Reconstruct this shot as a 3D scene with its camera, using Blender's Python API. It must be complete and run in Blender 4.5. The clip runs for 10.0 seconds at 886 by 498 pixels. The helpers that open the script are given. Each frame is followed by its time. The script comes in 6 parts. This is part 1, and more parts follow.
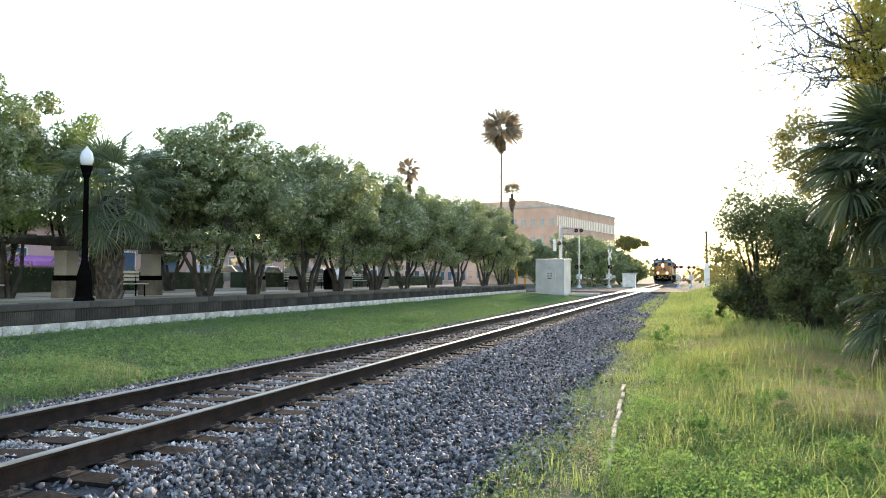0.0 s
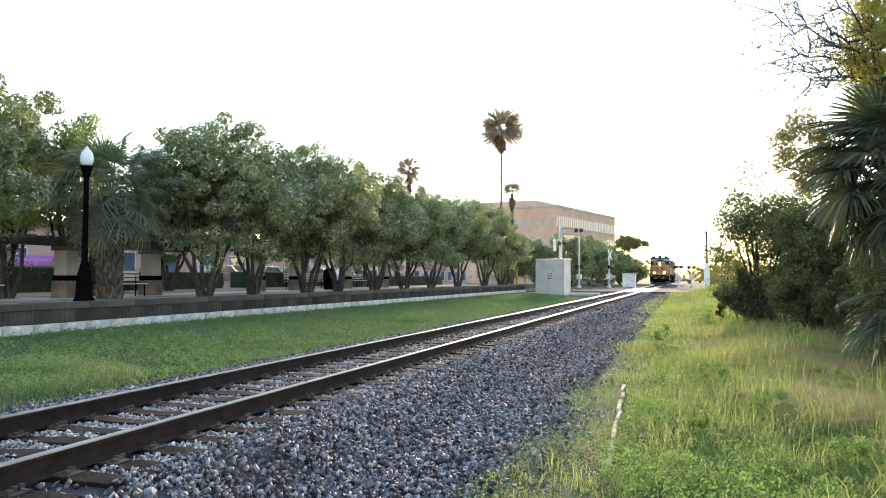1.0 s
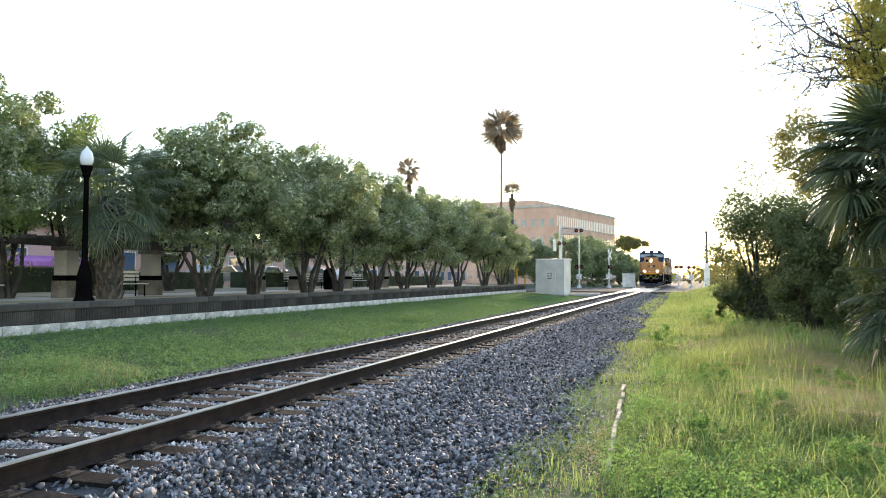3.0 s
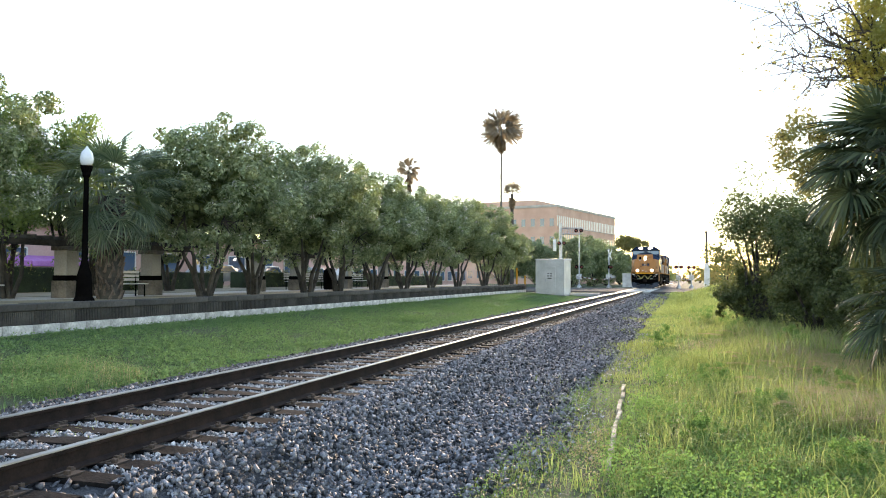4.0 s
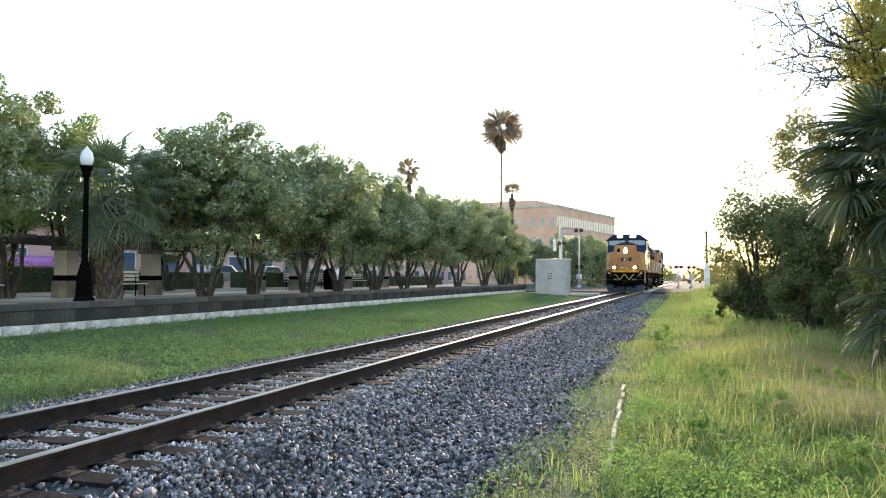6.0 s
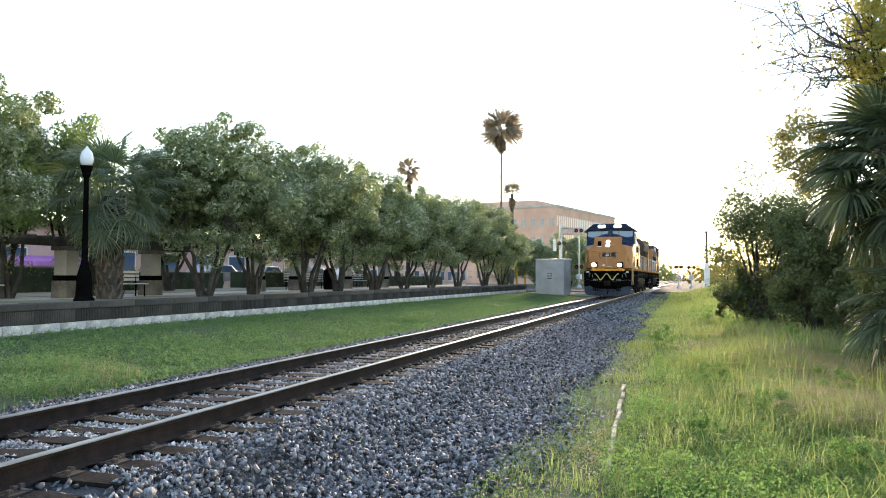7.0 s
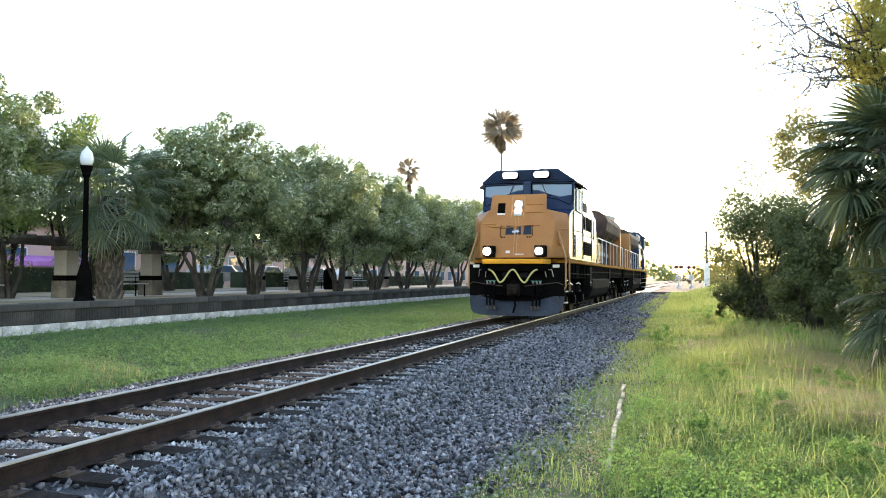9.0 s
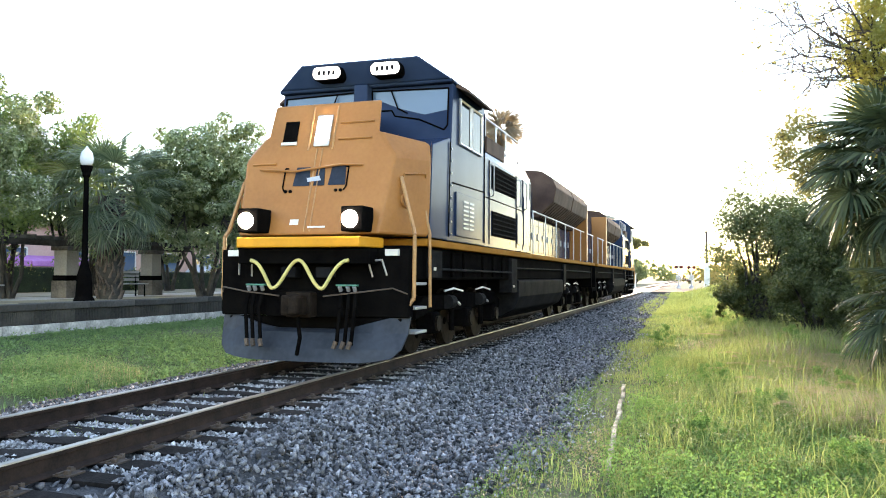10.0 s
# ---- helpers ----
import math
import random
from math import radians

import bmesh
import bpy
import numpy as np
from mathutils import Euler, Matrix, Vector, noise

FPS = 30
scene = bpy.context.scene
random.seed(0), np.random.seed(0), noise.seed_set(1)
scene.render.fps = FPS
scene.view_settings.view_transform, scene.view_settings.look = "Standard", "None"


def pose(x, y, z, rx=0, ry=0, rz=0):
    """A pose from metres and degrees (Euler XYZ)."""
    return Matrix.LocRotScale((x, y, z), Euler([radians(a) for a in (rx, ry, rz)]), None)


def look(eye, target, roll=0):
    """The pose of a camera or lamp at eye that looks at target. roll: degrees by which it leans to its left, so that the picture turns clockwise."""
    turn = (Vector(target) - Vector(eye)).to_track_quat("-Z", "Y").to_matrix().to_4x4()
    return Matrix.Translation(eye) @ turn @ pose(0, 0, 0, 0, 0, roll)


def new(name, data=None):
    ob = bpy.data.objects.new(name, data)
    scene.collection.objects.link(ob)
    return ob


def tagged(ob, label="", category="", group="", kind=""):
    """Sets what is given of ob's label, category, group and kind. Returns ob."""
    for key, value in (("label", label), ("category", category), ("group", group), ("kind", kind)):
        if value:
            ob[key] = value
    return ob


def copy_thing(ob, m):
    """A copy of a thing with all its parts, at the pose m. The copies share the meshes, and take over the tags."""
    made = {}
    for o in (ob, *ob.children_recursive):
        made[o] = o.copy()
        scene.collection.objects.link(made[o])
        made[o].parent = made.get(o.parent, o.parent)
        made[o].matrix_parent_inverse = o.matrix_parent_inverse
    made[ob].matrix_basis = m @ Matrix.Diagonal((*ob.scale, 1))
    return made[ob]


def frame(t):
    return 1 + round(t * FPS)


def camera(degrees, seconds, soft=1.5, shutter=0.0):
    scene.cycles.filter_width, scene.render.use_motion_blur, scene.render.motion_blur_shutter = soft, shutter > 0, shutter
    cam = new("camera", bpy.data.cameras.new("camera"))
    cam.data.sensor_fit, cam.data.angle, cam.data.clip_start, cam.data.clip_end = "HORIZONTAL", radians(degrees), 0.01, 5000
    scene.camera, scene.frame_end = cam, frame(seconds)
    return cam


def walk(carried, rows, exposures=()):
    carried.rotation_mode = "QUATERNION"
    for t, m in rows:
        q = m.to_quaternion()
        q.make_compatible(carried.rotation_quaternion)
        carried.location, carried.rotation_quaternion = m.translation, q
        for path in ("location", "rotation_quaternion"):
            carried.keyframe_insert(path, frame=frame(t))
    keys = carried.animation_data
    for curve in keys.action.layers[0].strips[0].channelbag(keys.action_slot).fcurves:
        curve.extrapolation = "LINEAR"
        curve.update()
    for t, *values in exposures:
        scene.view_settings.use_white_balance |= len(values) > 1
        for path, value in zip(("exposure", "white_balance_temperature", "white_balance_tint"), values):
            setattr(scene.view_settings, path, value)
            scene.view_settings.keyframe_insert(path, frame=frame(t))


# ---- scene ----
SPEED = 13.72          # train, metres per second
NOSE_Y = 9.9           # front of the leading locomotive at the end of the clip

# camera: a tripod beside the line, looking a little to the left along it
cam = camera(59.6, 10.0, soft=1.0)
EYE = (5.32, 0.0, 1.311)
AIM = pose(*EYE, 92.02, 0, 17.92) @ pose(0, 0, 0, 0, 0, 0.28)
walk(cam, [(0.0, AIM), (10.0, AIM)], exposures=((0.0, 2.35, 7100, 20), (7.0, 2.37, 7100, 20), (8.0, 2.45, 7100, 20), (9.0, 2.66, 7100, 20), (10.0, 2.97, 7100, 20)))

# low sun ahead, behind haze, and its sky
SUN_ELEVATION, SUN_AZIMUTH = 9.0, 5.0      # degrees; azimuth to the left of +y
world = bpy.data.worlds.new("world")
scene.world = world
world.use_nodes = True
wn = world.node_tree
sky = wn.nodes.new("ShaderNodeTexSky")
sky.sky_type, sky.sun_disc = "NISHITA", False
sky.sun_elevation, sky.sun_rotation = radians(SUN_ELEVATION), radians(-SUN_AZIMUTH)
sky.air_density, sky.dust_density, sky.ozone_density = 1.0, 0.02, 1.0
wn.links.new(sky.outputs[0], wn.nodes["Background"].inputs[0])
wn.nodes["Background"].inputs[1].default_value = 0.15
sun = new("sun", bpy.data.lights.new("sun", "SUN"))
sun.data.energy, sun.data.angle, sun.data.color = 1.6, radians(8.0), (1.0, 0.82, 0.58)
sun.matrix_world = look((0, 0, 60), Vector((0, 0, 60)) - 50 * Vector((-math.sin(radians(SUN_AZIMUTH)) * math.cos(radians(SUN_ELEVATION)), math.cos(radians(SUN_AZIMUTH)) * math.cos(radians(SUN_ELEVATION)), math.sin(radians(SUN_ELEVATION)))))


# ---- materials ----
def surface(name, dark, light, rough=0.8, metal=0.0, scale=1.5, fine=25.0, bump=0.3, depth=0.01, vary=0.0, island=0.0, specular=0.5, coat=0.0, ior=1.5):
    """A surface whose colour wanders between two tones at a broad and a fine scale, with fine relief."""
    m = bpy.data.materials.new(name)
    m.use_nodes = True
    t = m.node_tree
    b = t.nodes["Principled BSDF"]
    tc = t.nodes.new("ShaderNodeTexCoord")
    big, small = t.nodes.new("ShaderNodeTexNoise"), t.nodes.new("ShaderNodeTexNoise")
    big.inputs["Scale"].default_value, big.inputs["Detail"].default_value = scale, 5
    small.inputs["Scale"].default_value, small.inputs["Detail"].default_value = fine, 4
    mix = t.nodes.new("ShaderNodeMix")
    mix.data_type = "RGBA"
    mix.inputs["A"].default_value, mix.inputs["B"].default_value = (*dark, 1), (*light, 1)
    add = t.nodes.new("ShaderNodeMath")
    add.operation = "MULTIPLY_ADD"
    add.inputs[1].default_value = 0.45
    ramp = t.nodes.new("ShaderNodeMapRange")
    ramp.inputs[1].default_value, ramp.inputs[2].default_value = 0.5, 0.95
    for n in (big, small):
        t.links.new(tc.outputs["Object"], n.inputs["Vector"])
    t.links.new(small.outputs[0], add.inputs[0])
    t.links.new(big.outputs[0], add.inputs[2])
    t.links.new(add.outputs[0], ramp.inputs[0])
    t.links.new(ramp.outputs[0], mix.inputs["Factor"])
    out = mix.outputs["Result"]
    if vary or island:
        hsv = t.nodes.new("ShaderNodeHueSaturation")
        src = t.nodes.new("ShaderNodeNewGeometry" if island else "ShaderNodeObjectInfo")
        rng = t.nodes.new("ShaderNodeMapRange")
        rng.inputs[3].default_value, rng.inputs[4].default_value = 1 - (vary or island), 1 + (vary or island)
        t.links.new(src.outputs["Random Per Island" if island else "Random"], rng.inputs[0])
        t.links.new(rng.outputs[0], hsv.inputs["Value"])
        t.links.new(out, hsv.inputs["Color"])
        out = hsv.outputs[0]
    t.links.new(out, b.inputs["Base Color"])
    b.inputs["Roughness"].default_value, b.inputs["Metallic"].default_value = rough, metal
    b.inputs["Specular IOR Level"].default_value = specular
    b.inputs["Coat Weight"].default_value = coat
    b.inputs["IOR"].default_value = ior
    if bump:
        bp = t.nodes.new("ShaderNodeBump")
        bp.inputs["Strength"].default_value, bp.inputs["Distance"].default_value = bump, depth
        t.links.new(small.outputs[0], bp.inputs["Height"])
        t.links.new(bp.outputs[0], b.inputs["Normal"])
    return m


def leafy(name, dark, light, through_tone, share=0.4, rough=0.5, gloss=0.2, skew=1.0):
    """Leaves: each its own tone; light passes through them."""
    m = bpy.data.materials.new(name)
    m.use_nodes = True
    t = m.node_tree
    b = t.nodes["Principled BSDF"]
    geo = t.nodes.new("ShaderNodeNewGeometry")
    mix = t.nodes.new("ShaderNodeMix")
    mix.data_type = "RGBA"
    mix.inputs["A"].default_value, mix.inputs["B"].default_value = (*dark, 1), (*light, 1)
    power = t.nodes.new("ShaderNodeMath")
    power.operation = "POWER"
    power.inputs[1].default_value = skew
    t.links.new(geo.outputs["Random Per Island"], power.inputs[0])
    t.links.new(power.outputs[0], mix.inputs["Factor"])
    t.links.new(mix.outputs["Result"], b.inputs["Base Color"])
    b.inputs["Roughness"].default_value = rough
    b.inputs["Specular IOR Level"].default_value = gloss
    tr = t.nodes.new("ShaderNodeBsdfTranslucent")
    tr.inputs[0].default_value = (*through_tone, 1)
    ms = t.nodes.new("ShaderNodeMixShader")
    ms.inputs[0].default_value = share
    t.links.new(b.outputs[0], ms.inputs[1])
    t.links.new(tr.outputs[0], ms.inputs[2])
    t.links.new(ms.outputs[0], t.nodes["Material Output"].inputs[0])
    return m


def glow(name, tone, strength):
    m = bpy.data.materials.new(name)
    m.use_nodes = True
    b = m.node_tree.nodes["Principled BSDF"]
    b.inputs["Base Color"].default_value = (0.8, 0.8, 0.8, 1)
    b.inputs["Emission Color"].default_value = (*tone, 1)
    b.inputs["Emission Strength"].default_value = strength
    return m


def glassy(name, tone, rough=0.03, ior=1.5):
    m = bpy.data.materials.new(name)
    m.use_nodes = True
    b = m.node_tree.nodes["Principled BSDF"]
    b.inputs["Base Color"].default_value = (*tone, 1)
    b.inputs["Roughness"].default_value = rough
    b.inputs["Specular IOR Level"].default_value = 0.7
    b.inputs["IOR"].default_value = ior
    return m


M = {
    "soil": surface("soil", (0.10, 0.085, 0.055), (0.30, 0.26, 0.18), 0.95, scale=0.6, fine=14, bump=0.6, depth=0.03),
    "turf": surface("turf", (0.034, 0.045, 0.02), (0.085, 0.112, 0.045), 0.95, scale=0.35, fine=30, bump=0.8, depth=0.04),
    # bed coloured far darker than the stones to paint shade in their gaps
    "gravel_bed": surface("gravel_bed", (0.016, 0.017, 0.02), (0.075, 0.078, 0.086), 0.9, scale=9, fine=42, bump=1.0, depth=0.05),
    "stone": surface("stone", (0.011, 0.012, 0.014), (0.25, 0.255, 0.28), 0.7, specular=0.3, scale=14, fine=70, bump=0.3, depth=0.004, island=0.95),
    "stone_piece": surface("stone_piece", (0.011, 0.012, 0.014), (0.25, 0.255, 0.28), 0.7, specular=0.3, scale=14, fine=70, bump=0.3, depth=0.004, vary=0.7),
    "tie": surface("tie", (0.007, 0.0065, 0.0065), (0.034, 0.030, 0.029), 0.95, scale=3, fine=40, bump=0.7, depth=0.012, vary=0.4, specular=0.1),
    "rail_web": surface("rail_web", (0.009, 0.006, 0.0055), (0.034, 0.021, 0.017), 0.85, 0.0, scale=4, fine=50, bump=0.25, depth=0.003, specular=0.2),
    "rail_head": surface("rail_head", (0.25, 0.23, 0.205), (0.40, 0.37, 0.335), 0.38, 1.0, scale=3, fine=80, bump=0.04, depth=0.001),
    "plate": surface("plate", (0.03, 0.021, 0.017), (0.09, 0.065, 0.05), 0.7, 0.2, scale=8, fine=60, bump=0.3, depth=0.003),
    "wall_dark": surface("wall_dark", (0.010, 0.0095, 0.009), (0.066, 0.063, 0.058), 0.9, scale=0.9, fine=16, bump=0.5, depth=0.012, vary=0.3),
    "wall_pale": surface("wall_pale", (0.17, 0.17, 0.16), (0.64, 0.64, 0.62), 0.9, scale=2.2, fine=18, bump=0.4, depth=0.01, vary=0.15),
    "concrete": surface("concrete", (0.26, 0.25, 0.23), (0.44, 0.43, 0.40), 0.9, scale=0.6, fine=25, bump=0.3, depth=0.006),
    "asphalt": surface("asphalt", (0.055, 0.053, 0.05), (0.115, 0.11, 0.105), 0.95, scale=0.3, fine=40, bump=0.5, depth=0.008, specular=0.05),
    "white_paint": surface("white_paint", (0.52, 0.52, 0.49), (0.70, 0.70, 0.68), 0.5, scale=1.2, fine=9, bump=0.08, depth=0.004),
    "cabinet_paint": surface("cabinet_paint", (0.36, 0.36, 0.35), (0.52, 0.52, 0.51), 0.55, scale=1.2, fine=9, bump=0.08, depth=0.004),
    "leaf_boot": surface("leaf_boot", (0.035, 0.027, 0.022), (0.16, 0.125, 0.10), 0.9, scale=5, fine=30, bump=0.6, depth=0.01),
    "steel": surface("steel", (0.32, 0.33, 0.35), (0.52, 0.53, 0.55), 0.45, 0.7, scale=2, fine=20, bump=0.1, depth=0.002),
    "black": surface("black", (0.0016, 0.0016, 0.002), (0.0055, 0.0052, 0.005), 0.8, scale=3, fine=30, bump=0.2, depth=0.003, specular=0.03, ior=1.1),
    "teal": surface("teal", (0.02, 0.12, 0.09), (0.04, 0.2, 0.15), 0.5, scale=5, fine=30, bump=0.05),
    "navy": surface("navy", (0.007, 0.011, 0.022), (0.017, 0.026, 0.046), 0.45, scale=5, fine=30, bump=0.05, specular=0.2),
    "blue": surface("blue", (0.014, 0.026, 0.062), (0.03, 0.05, 0.10), 0.18, scale=0.7, fine=1.3, bump=0.14, depth=0.03, specular=0.3, ior=1.125),
    "yellow": surface("yellow", (0.255, 0.102, 0.022), (0.335, 0.142, 0.036), 0.5, scale=1.1, fine=18, bump=0.06, depth=0.003, specular=0.5, ior=1.42),
    "edge_yellow": surface("edge_yellow", (0.24, 0.098, 0.014), (0.34, 0.15, 0.026), 0.7, scale=1.6, fine=20, bump=0.1, depth=0.004, specular=0.2, ior=1.1),
    "bright_yellow": surface("bright_yellow", (0.46, 0.20, 0.006), (0.58, 0.26, 0.012), 0.5, scale=2, fine=20, bump=0.05, specular=0.25),
    "pale_gravel": surface("pale_gravel", (0.11, 0.11, 0.115), (0.50, 0.50, 0.51), 0.85, specular=0.2, scale=8, fine=50, bump=0.3, depth=0.004, island=0.6),
    "wheel_steel": surface("wheel_steel", (0.006, 0.005, 0.0045), (0.022, 0.017, 0.014), 0.6, 0.0, scale=6, fine=40, bump=0.3, depth=0.003, specular=0.15, ior=1.15),
    "leaf_green_gold": leafy("leaf_green_gold", (0.06, 0.075, 0.022), (0.24, 0.23, 0.07), (0.5, 0.46, 0.10), 0.5),
    "plow_blue": surface("plow_blue", (0.008, 0.011, 0.018), (0.026, 0.034, 0.05), 0.5, scale=2, fine=14, bump=0.15, depth=0.004, specular=0.25),
    "hood_brown": surface("hood_brown", (0.045, 0.028, 0.024), (0.10, 0.065, 0.052), 0.85, scale=2, fine=30, bump=0.4, depth=0.01, specular=0.2),
    "side_glass": glassy("side_glass", (0.02, 0.025, 0.03), 0.05, 1.12),
    # the blue base colour stands in for sky reflected in the panes
    "glass": glassy("glass", (0.07, 0.12, 0.19)),
    "lamp_glow": glow("lamp_glow", (1.0, 0.9, 0.72), 14.0),
    "number_glow": glow("number_glow", (1.0, 0.97, 0.92), 1.3),
    "tank": surface("tank", (0.006, 0.0065, 0.008), (0.018, 0.018, 0.02), 0.6, 0.0, scale=2, fine=12, bump=0.1, specular=0.1, ior=1.07),
    "hose": surface("hose", (0.40, 0.36, 0.13), (0.56, 0.50, 0.2), 0.7, scale=6, fine=40, bump=0.1, specular=0.2),
    "rust_rail": surface("rust_rail", (0.26, 0.13, 0.05), (0.42, 0.23, 0.09), 0.5, scale=4, fine=40, bump=0.1),
    # brick lightened, distance haze put into its colour
    "brick_far": surface("brick_far", (0.42, 0.27, 0.21), (0.56, 0.38, 0.31), 0.9, scale=0.4, fine=12, bump=0.2),
    "pink_wall": surface("pink_wall", (0.48, 0.30, 0.26), (0.62, 0.42, 0.36), 0.9, scale=0.3, fine=9, bump=0.1),
    "bark": surface("bark", (0.014, 0.0125, 0.011), (0.075, 0.066, 0.056), 0.9, scale=3, fine=28, bump=0.8, depth=0.02),
    "bark_pale": surface("bark_pale", (0.06, 0.052, 0.045), (0.20, 0.175, 0.15), 0.85, scale=2, fine=16, bump=0.4, depth=0.01),
    "leaf_myrtle": leafy("leaf_myrtle", (0.026, 0.048, 0.025), (0.44, 0.49, 0.31), (0.39, 0.48, 0.18), 0.36, rough=0.4, gloss=0.5, skew=1.8),
    "leaf_light": leafy("leaf_light", (0.05, 0.085, 0.03), (0.21, 0.27, 0.10), (0.27, 0.37, 0.10), 0.42),
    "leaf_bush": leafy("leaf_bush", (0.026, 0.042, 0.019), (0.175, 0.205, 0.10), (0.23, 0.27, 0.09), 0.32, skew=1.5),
    # gold of the near backlit tree, reused to paint haze on far foliage
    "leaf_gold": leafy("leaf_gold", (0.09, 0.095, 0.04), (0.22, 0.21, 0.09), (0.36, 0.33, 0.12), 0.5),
    # sabal leaf in two copies, with shade and highlights put into their colours
    "leaf_palm_shaded": leafy("leaf_palm_shaded", (0.010, 0.020, 0.012), (0.075, 0.10, 0.06), (0.12, 0.16, 0.06), 0.18, rough=0.6, gloss=0.15),
    "leaf_palm_lit": leafy("leaf_palm_lit", (0.02, 0.04, 0.024), (0.18, 0.23, 0.15), (0.2, 0.27, 0.1), 0.25, rough=0.4, gloss=0.5),
    # paled leaf brown, with distance haze put into the colour
    "leaf_hazed_palm": leafy("leaf_hazed_palm", (0.16, 0.13, 0.095), (0.27, 0.225, 0.17), (0.36, 0.28, 0.18), 0.42),
    "dead_frond": leafy("dead_frond", (0.12, 0.08, 0.045), (0.22, 0.15, 0.09), (0.2, 0.13, 0.07), 0.25),
    "blossom": leafy("blossom", (0.5, 0.48, 0.44), (0.72, 0.7, 0.66), (0.6, 0.6, 0.55), 0.4),
    "grass_short": leafy("grass_short", (0.040, 0.084, 0.032), (0.215, 0.315, 0.13), (0.225, 0.39, 0.125), 0.35, rough=0.75),
    "grass_tall": leafy("grass_tall", (0.045, 0.085, 0.028), (0.42, 0.48, 0.17), (0.48, 0.57, 0.17), 0.45, rough=0.7, skew=1.5),
    "grass_straw": leafy("grass_straw", (0.34, 0.28, 0.15), (0.5, 0.42, 0.26), (0.5, 0.4, 0.22), 0.4),
    "weed": leafy("weed", (0.028, 0.07, 0.024), (0.23, 0.36, 0.12), (0.28, 0.48, 0.12), 0.42, rough=0.7, skew=1.4),
    "purple": surface("purple", (0.36, 0.13, 0.40), (0.52, 0.22, 0.56), 0.8, scale=1, fine=10, bump=0.05),
    "globe": surface("globe", (0.62, 0.66, 0.74), (0.78, 0.82, 0.9), 0.25, scale=4, fine=20, bump=0.02),
    "red": surface("red", (0.10, 0.012, 0.01), (0.2, 0.025, 0.02), 0.4, scale=3, fine=20, bump=0.02),
    "old_wood": surface("old_wood", (0.12, 0.10, 0.065), (0.56, 0.50, 0.39), 0.9, scale=9, fine=40, bump=0.6, depth=0.01, vary=0.2),
    "hedge": surface("hedge", (0.012, 0.02, 0.01), (0.04, 0.06, 0.025), 0.95, scale=1.5, fine=20, bump=1.0, depth=0.08),
    "yellow_flower": surface("yellow_flower", (0.7, 0.5, 0.02), (0.85, 0.62, 0.05), 0.6, scale=6, fine=30, bump=0.05),
}


# ---- building helpers ----
def solid(bm, pts_a, pts_b):
    """A closed body between two like polygons."""
    a, b = [bm.verts.new(p) for p in pts_a], [bm.verts.new(p) for p in pts_b]
    n = len(a)
    fs = [bm.faces.new(a), bm.faces.new(b[::-1])]
    for i in range(n):
        fs.append(bm.faces.new((a[(i + 1) % n], a[i], b[i], b[(i + 1) % n])))
    bmesh.ops.recalc_face_normals(bm, faces=fs)
    return a + b


def box(bm, x0, x1, y0, y1, z0, z1):
    return solid(bm, [(x0, y0, z0), (x1, y0, z0), (x1, y1, z0), (x0, y1, z0)], [(x0, y0, z1), (x1, y0, z1), (x1, y1, z1), (x0, y1, z1)])


def rod(bm, p, q, r, r2=None, n=8):
    p, q = Vector(p), Vector(q)
    d = (q - p).normalized()
    u = d.orthogonal().normalized()
    v = d.cross(u)
    r2 = r if r2 is None else r2
    ring = [(math.cos(2 * math.pi * i / n), math.sin(2 * math.pi * i / n)) for i in range(n)]
    return solid(bm, [p + (u * c + v * s) * r for c, s in ring], [q + (u * c + v * s) * r2 for c, s in ring])


def pipe(bm, pts, r, n=6):
    for p, q in zip(pts[:-1], pts[1:]):
        rod(bm, p, q, r, n=n)


def lathe(bm, profile, n=16, centre=(0, 0)):
    """A turned body from (radius, height) pairs."""
    rings = [[bm.verts.new((centre[0] + r * math.cos(2 * math.pi * i / n), centre[1] + r * math.sin(2 * math.pi * i / n), z)) for i in range(n)] for r, z in profile]
    for a, b in zip(rings[:-1], rings[1:]):
        for i in range(n):
            bm.faces.new((a[i], a[(i + 1) % n], b[(i + 1) % n], b[i]))
    bm.faces.new(rings[0][::-1])
    bm.faces.new(rings[-1])


def part(name, bm, material, parent=None, label="", bevel=0.0, smooth=False):
    if bevel:
        bmesh.ops.bevel(bm, geom=[e for e in bm.edges if e.is_manifold and e.calc_face_angle(0) > 0.5], offset=bevel, segments=2, profile=0.5, affect="EDGES")
    me = bpy.data.meshes.new(name)
    bm.to_mesh(me)
    bm.free()
    me.materials.append(material)
    if smooth:
        me.shade_smooth()
    ob = new(name, me)
    ob.parent = parent
    if label:
        tagged(ob, label)
    return ob


def raw(name, verts, faces, material, parent=None):
    """A mesh from arrays: verts (n, 3), faces (m, k)."""
    verts, faces = np.asarray(verts, np.float32), np.asarray(faces, np.int32)
    me = bpy.data.meshes.new(name)
    k = faces.shape[1]
    me.vertices.add(len(verts))
    me.vertices.foreach_set("co", verts.ravel())
    me.loops.add(faces.size)
    me.loops.foreach_set("vertex_index", faces.ravel())
    me.polygons.add(len(faces))
    me.polygons.foreach_set("loop_start", np.arange(0, faces.size, k, dtype=np.int32))
    me.update(calc_edges=True)
    me.materials.append(material)
    ob = new(name, me)
    ob.parent = parent
    return ob


def thing(name, label, category, at=(0, 0, 0), group="", rz=0.0):
    ob = new(name)
    ob.empty_display_size = 0.2
    ob.matrix_basis = pose(*at, 0, 0, rz)
    return tagged(ob, label, category, group)


rng = np.random.default_rng(7)


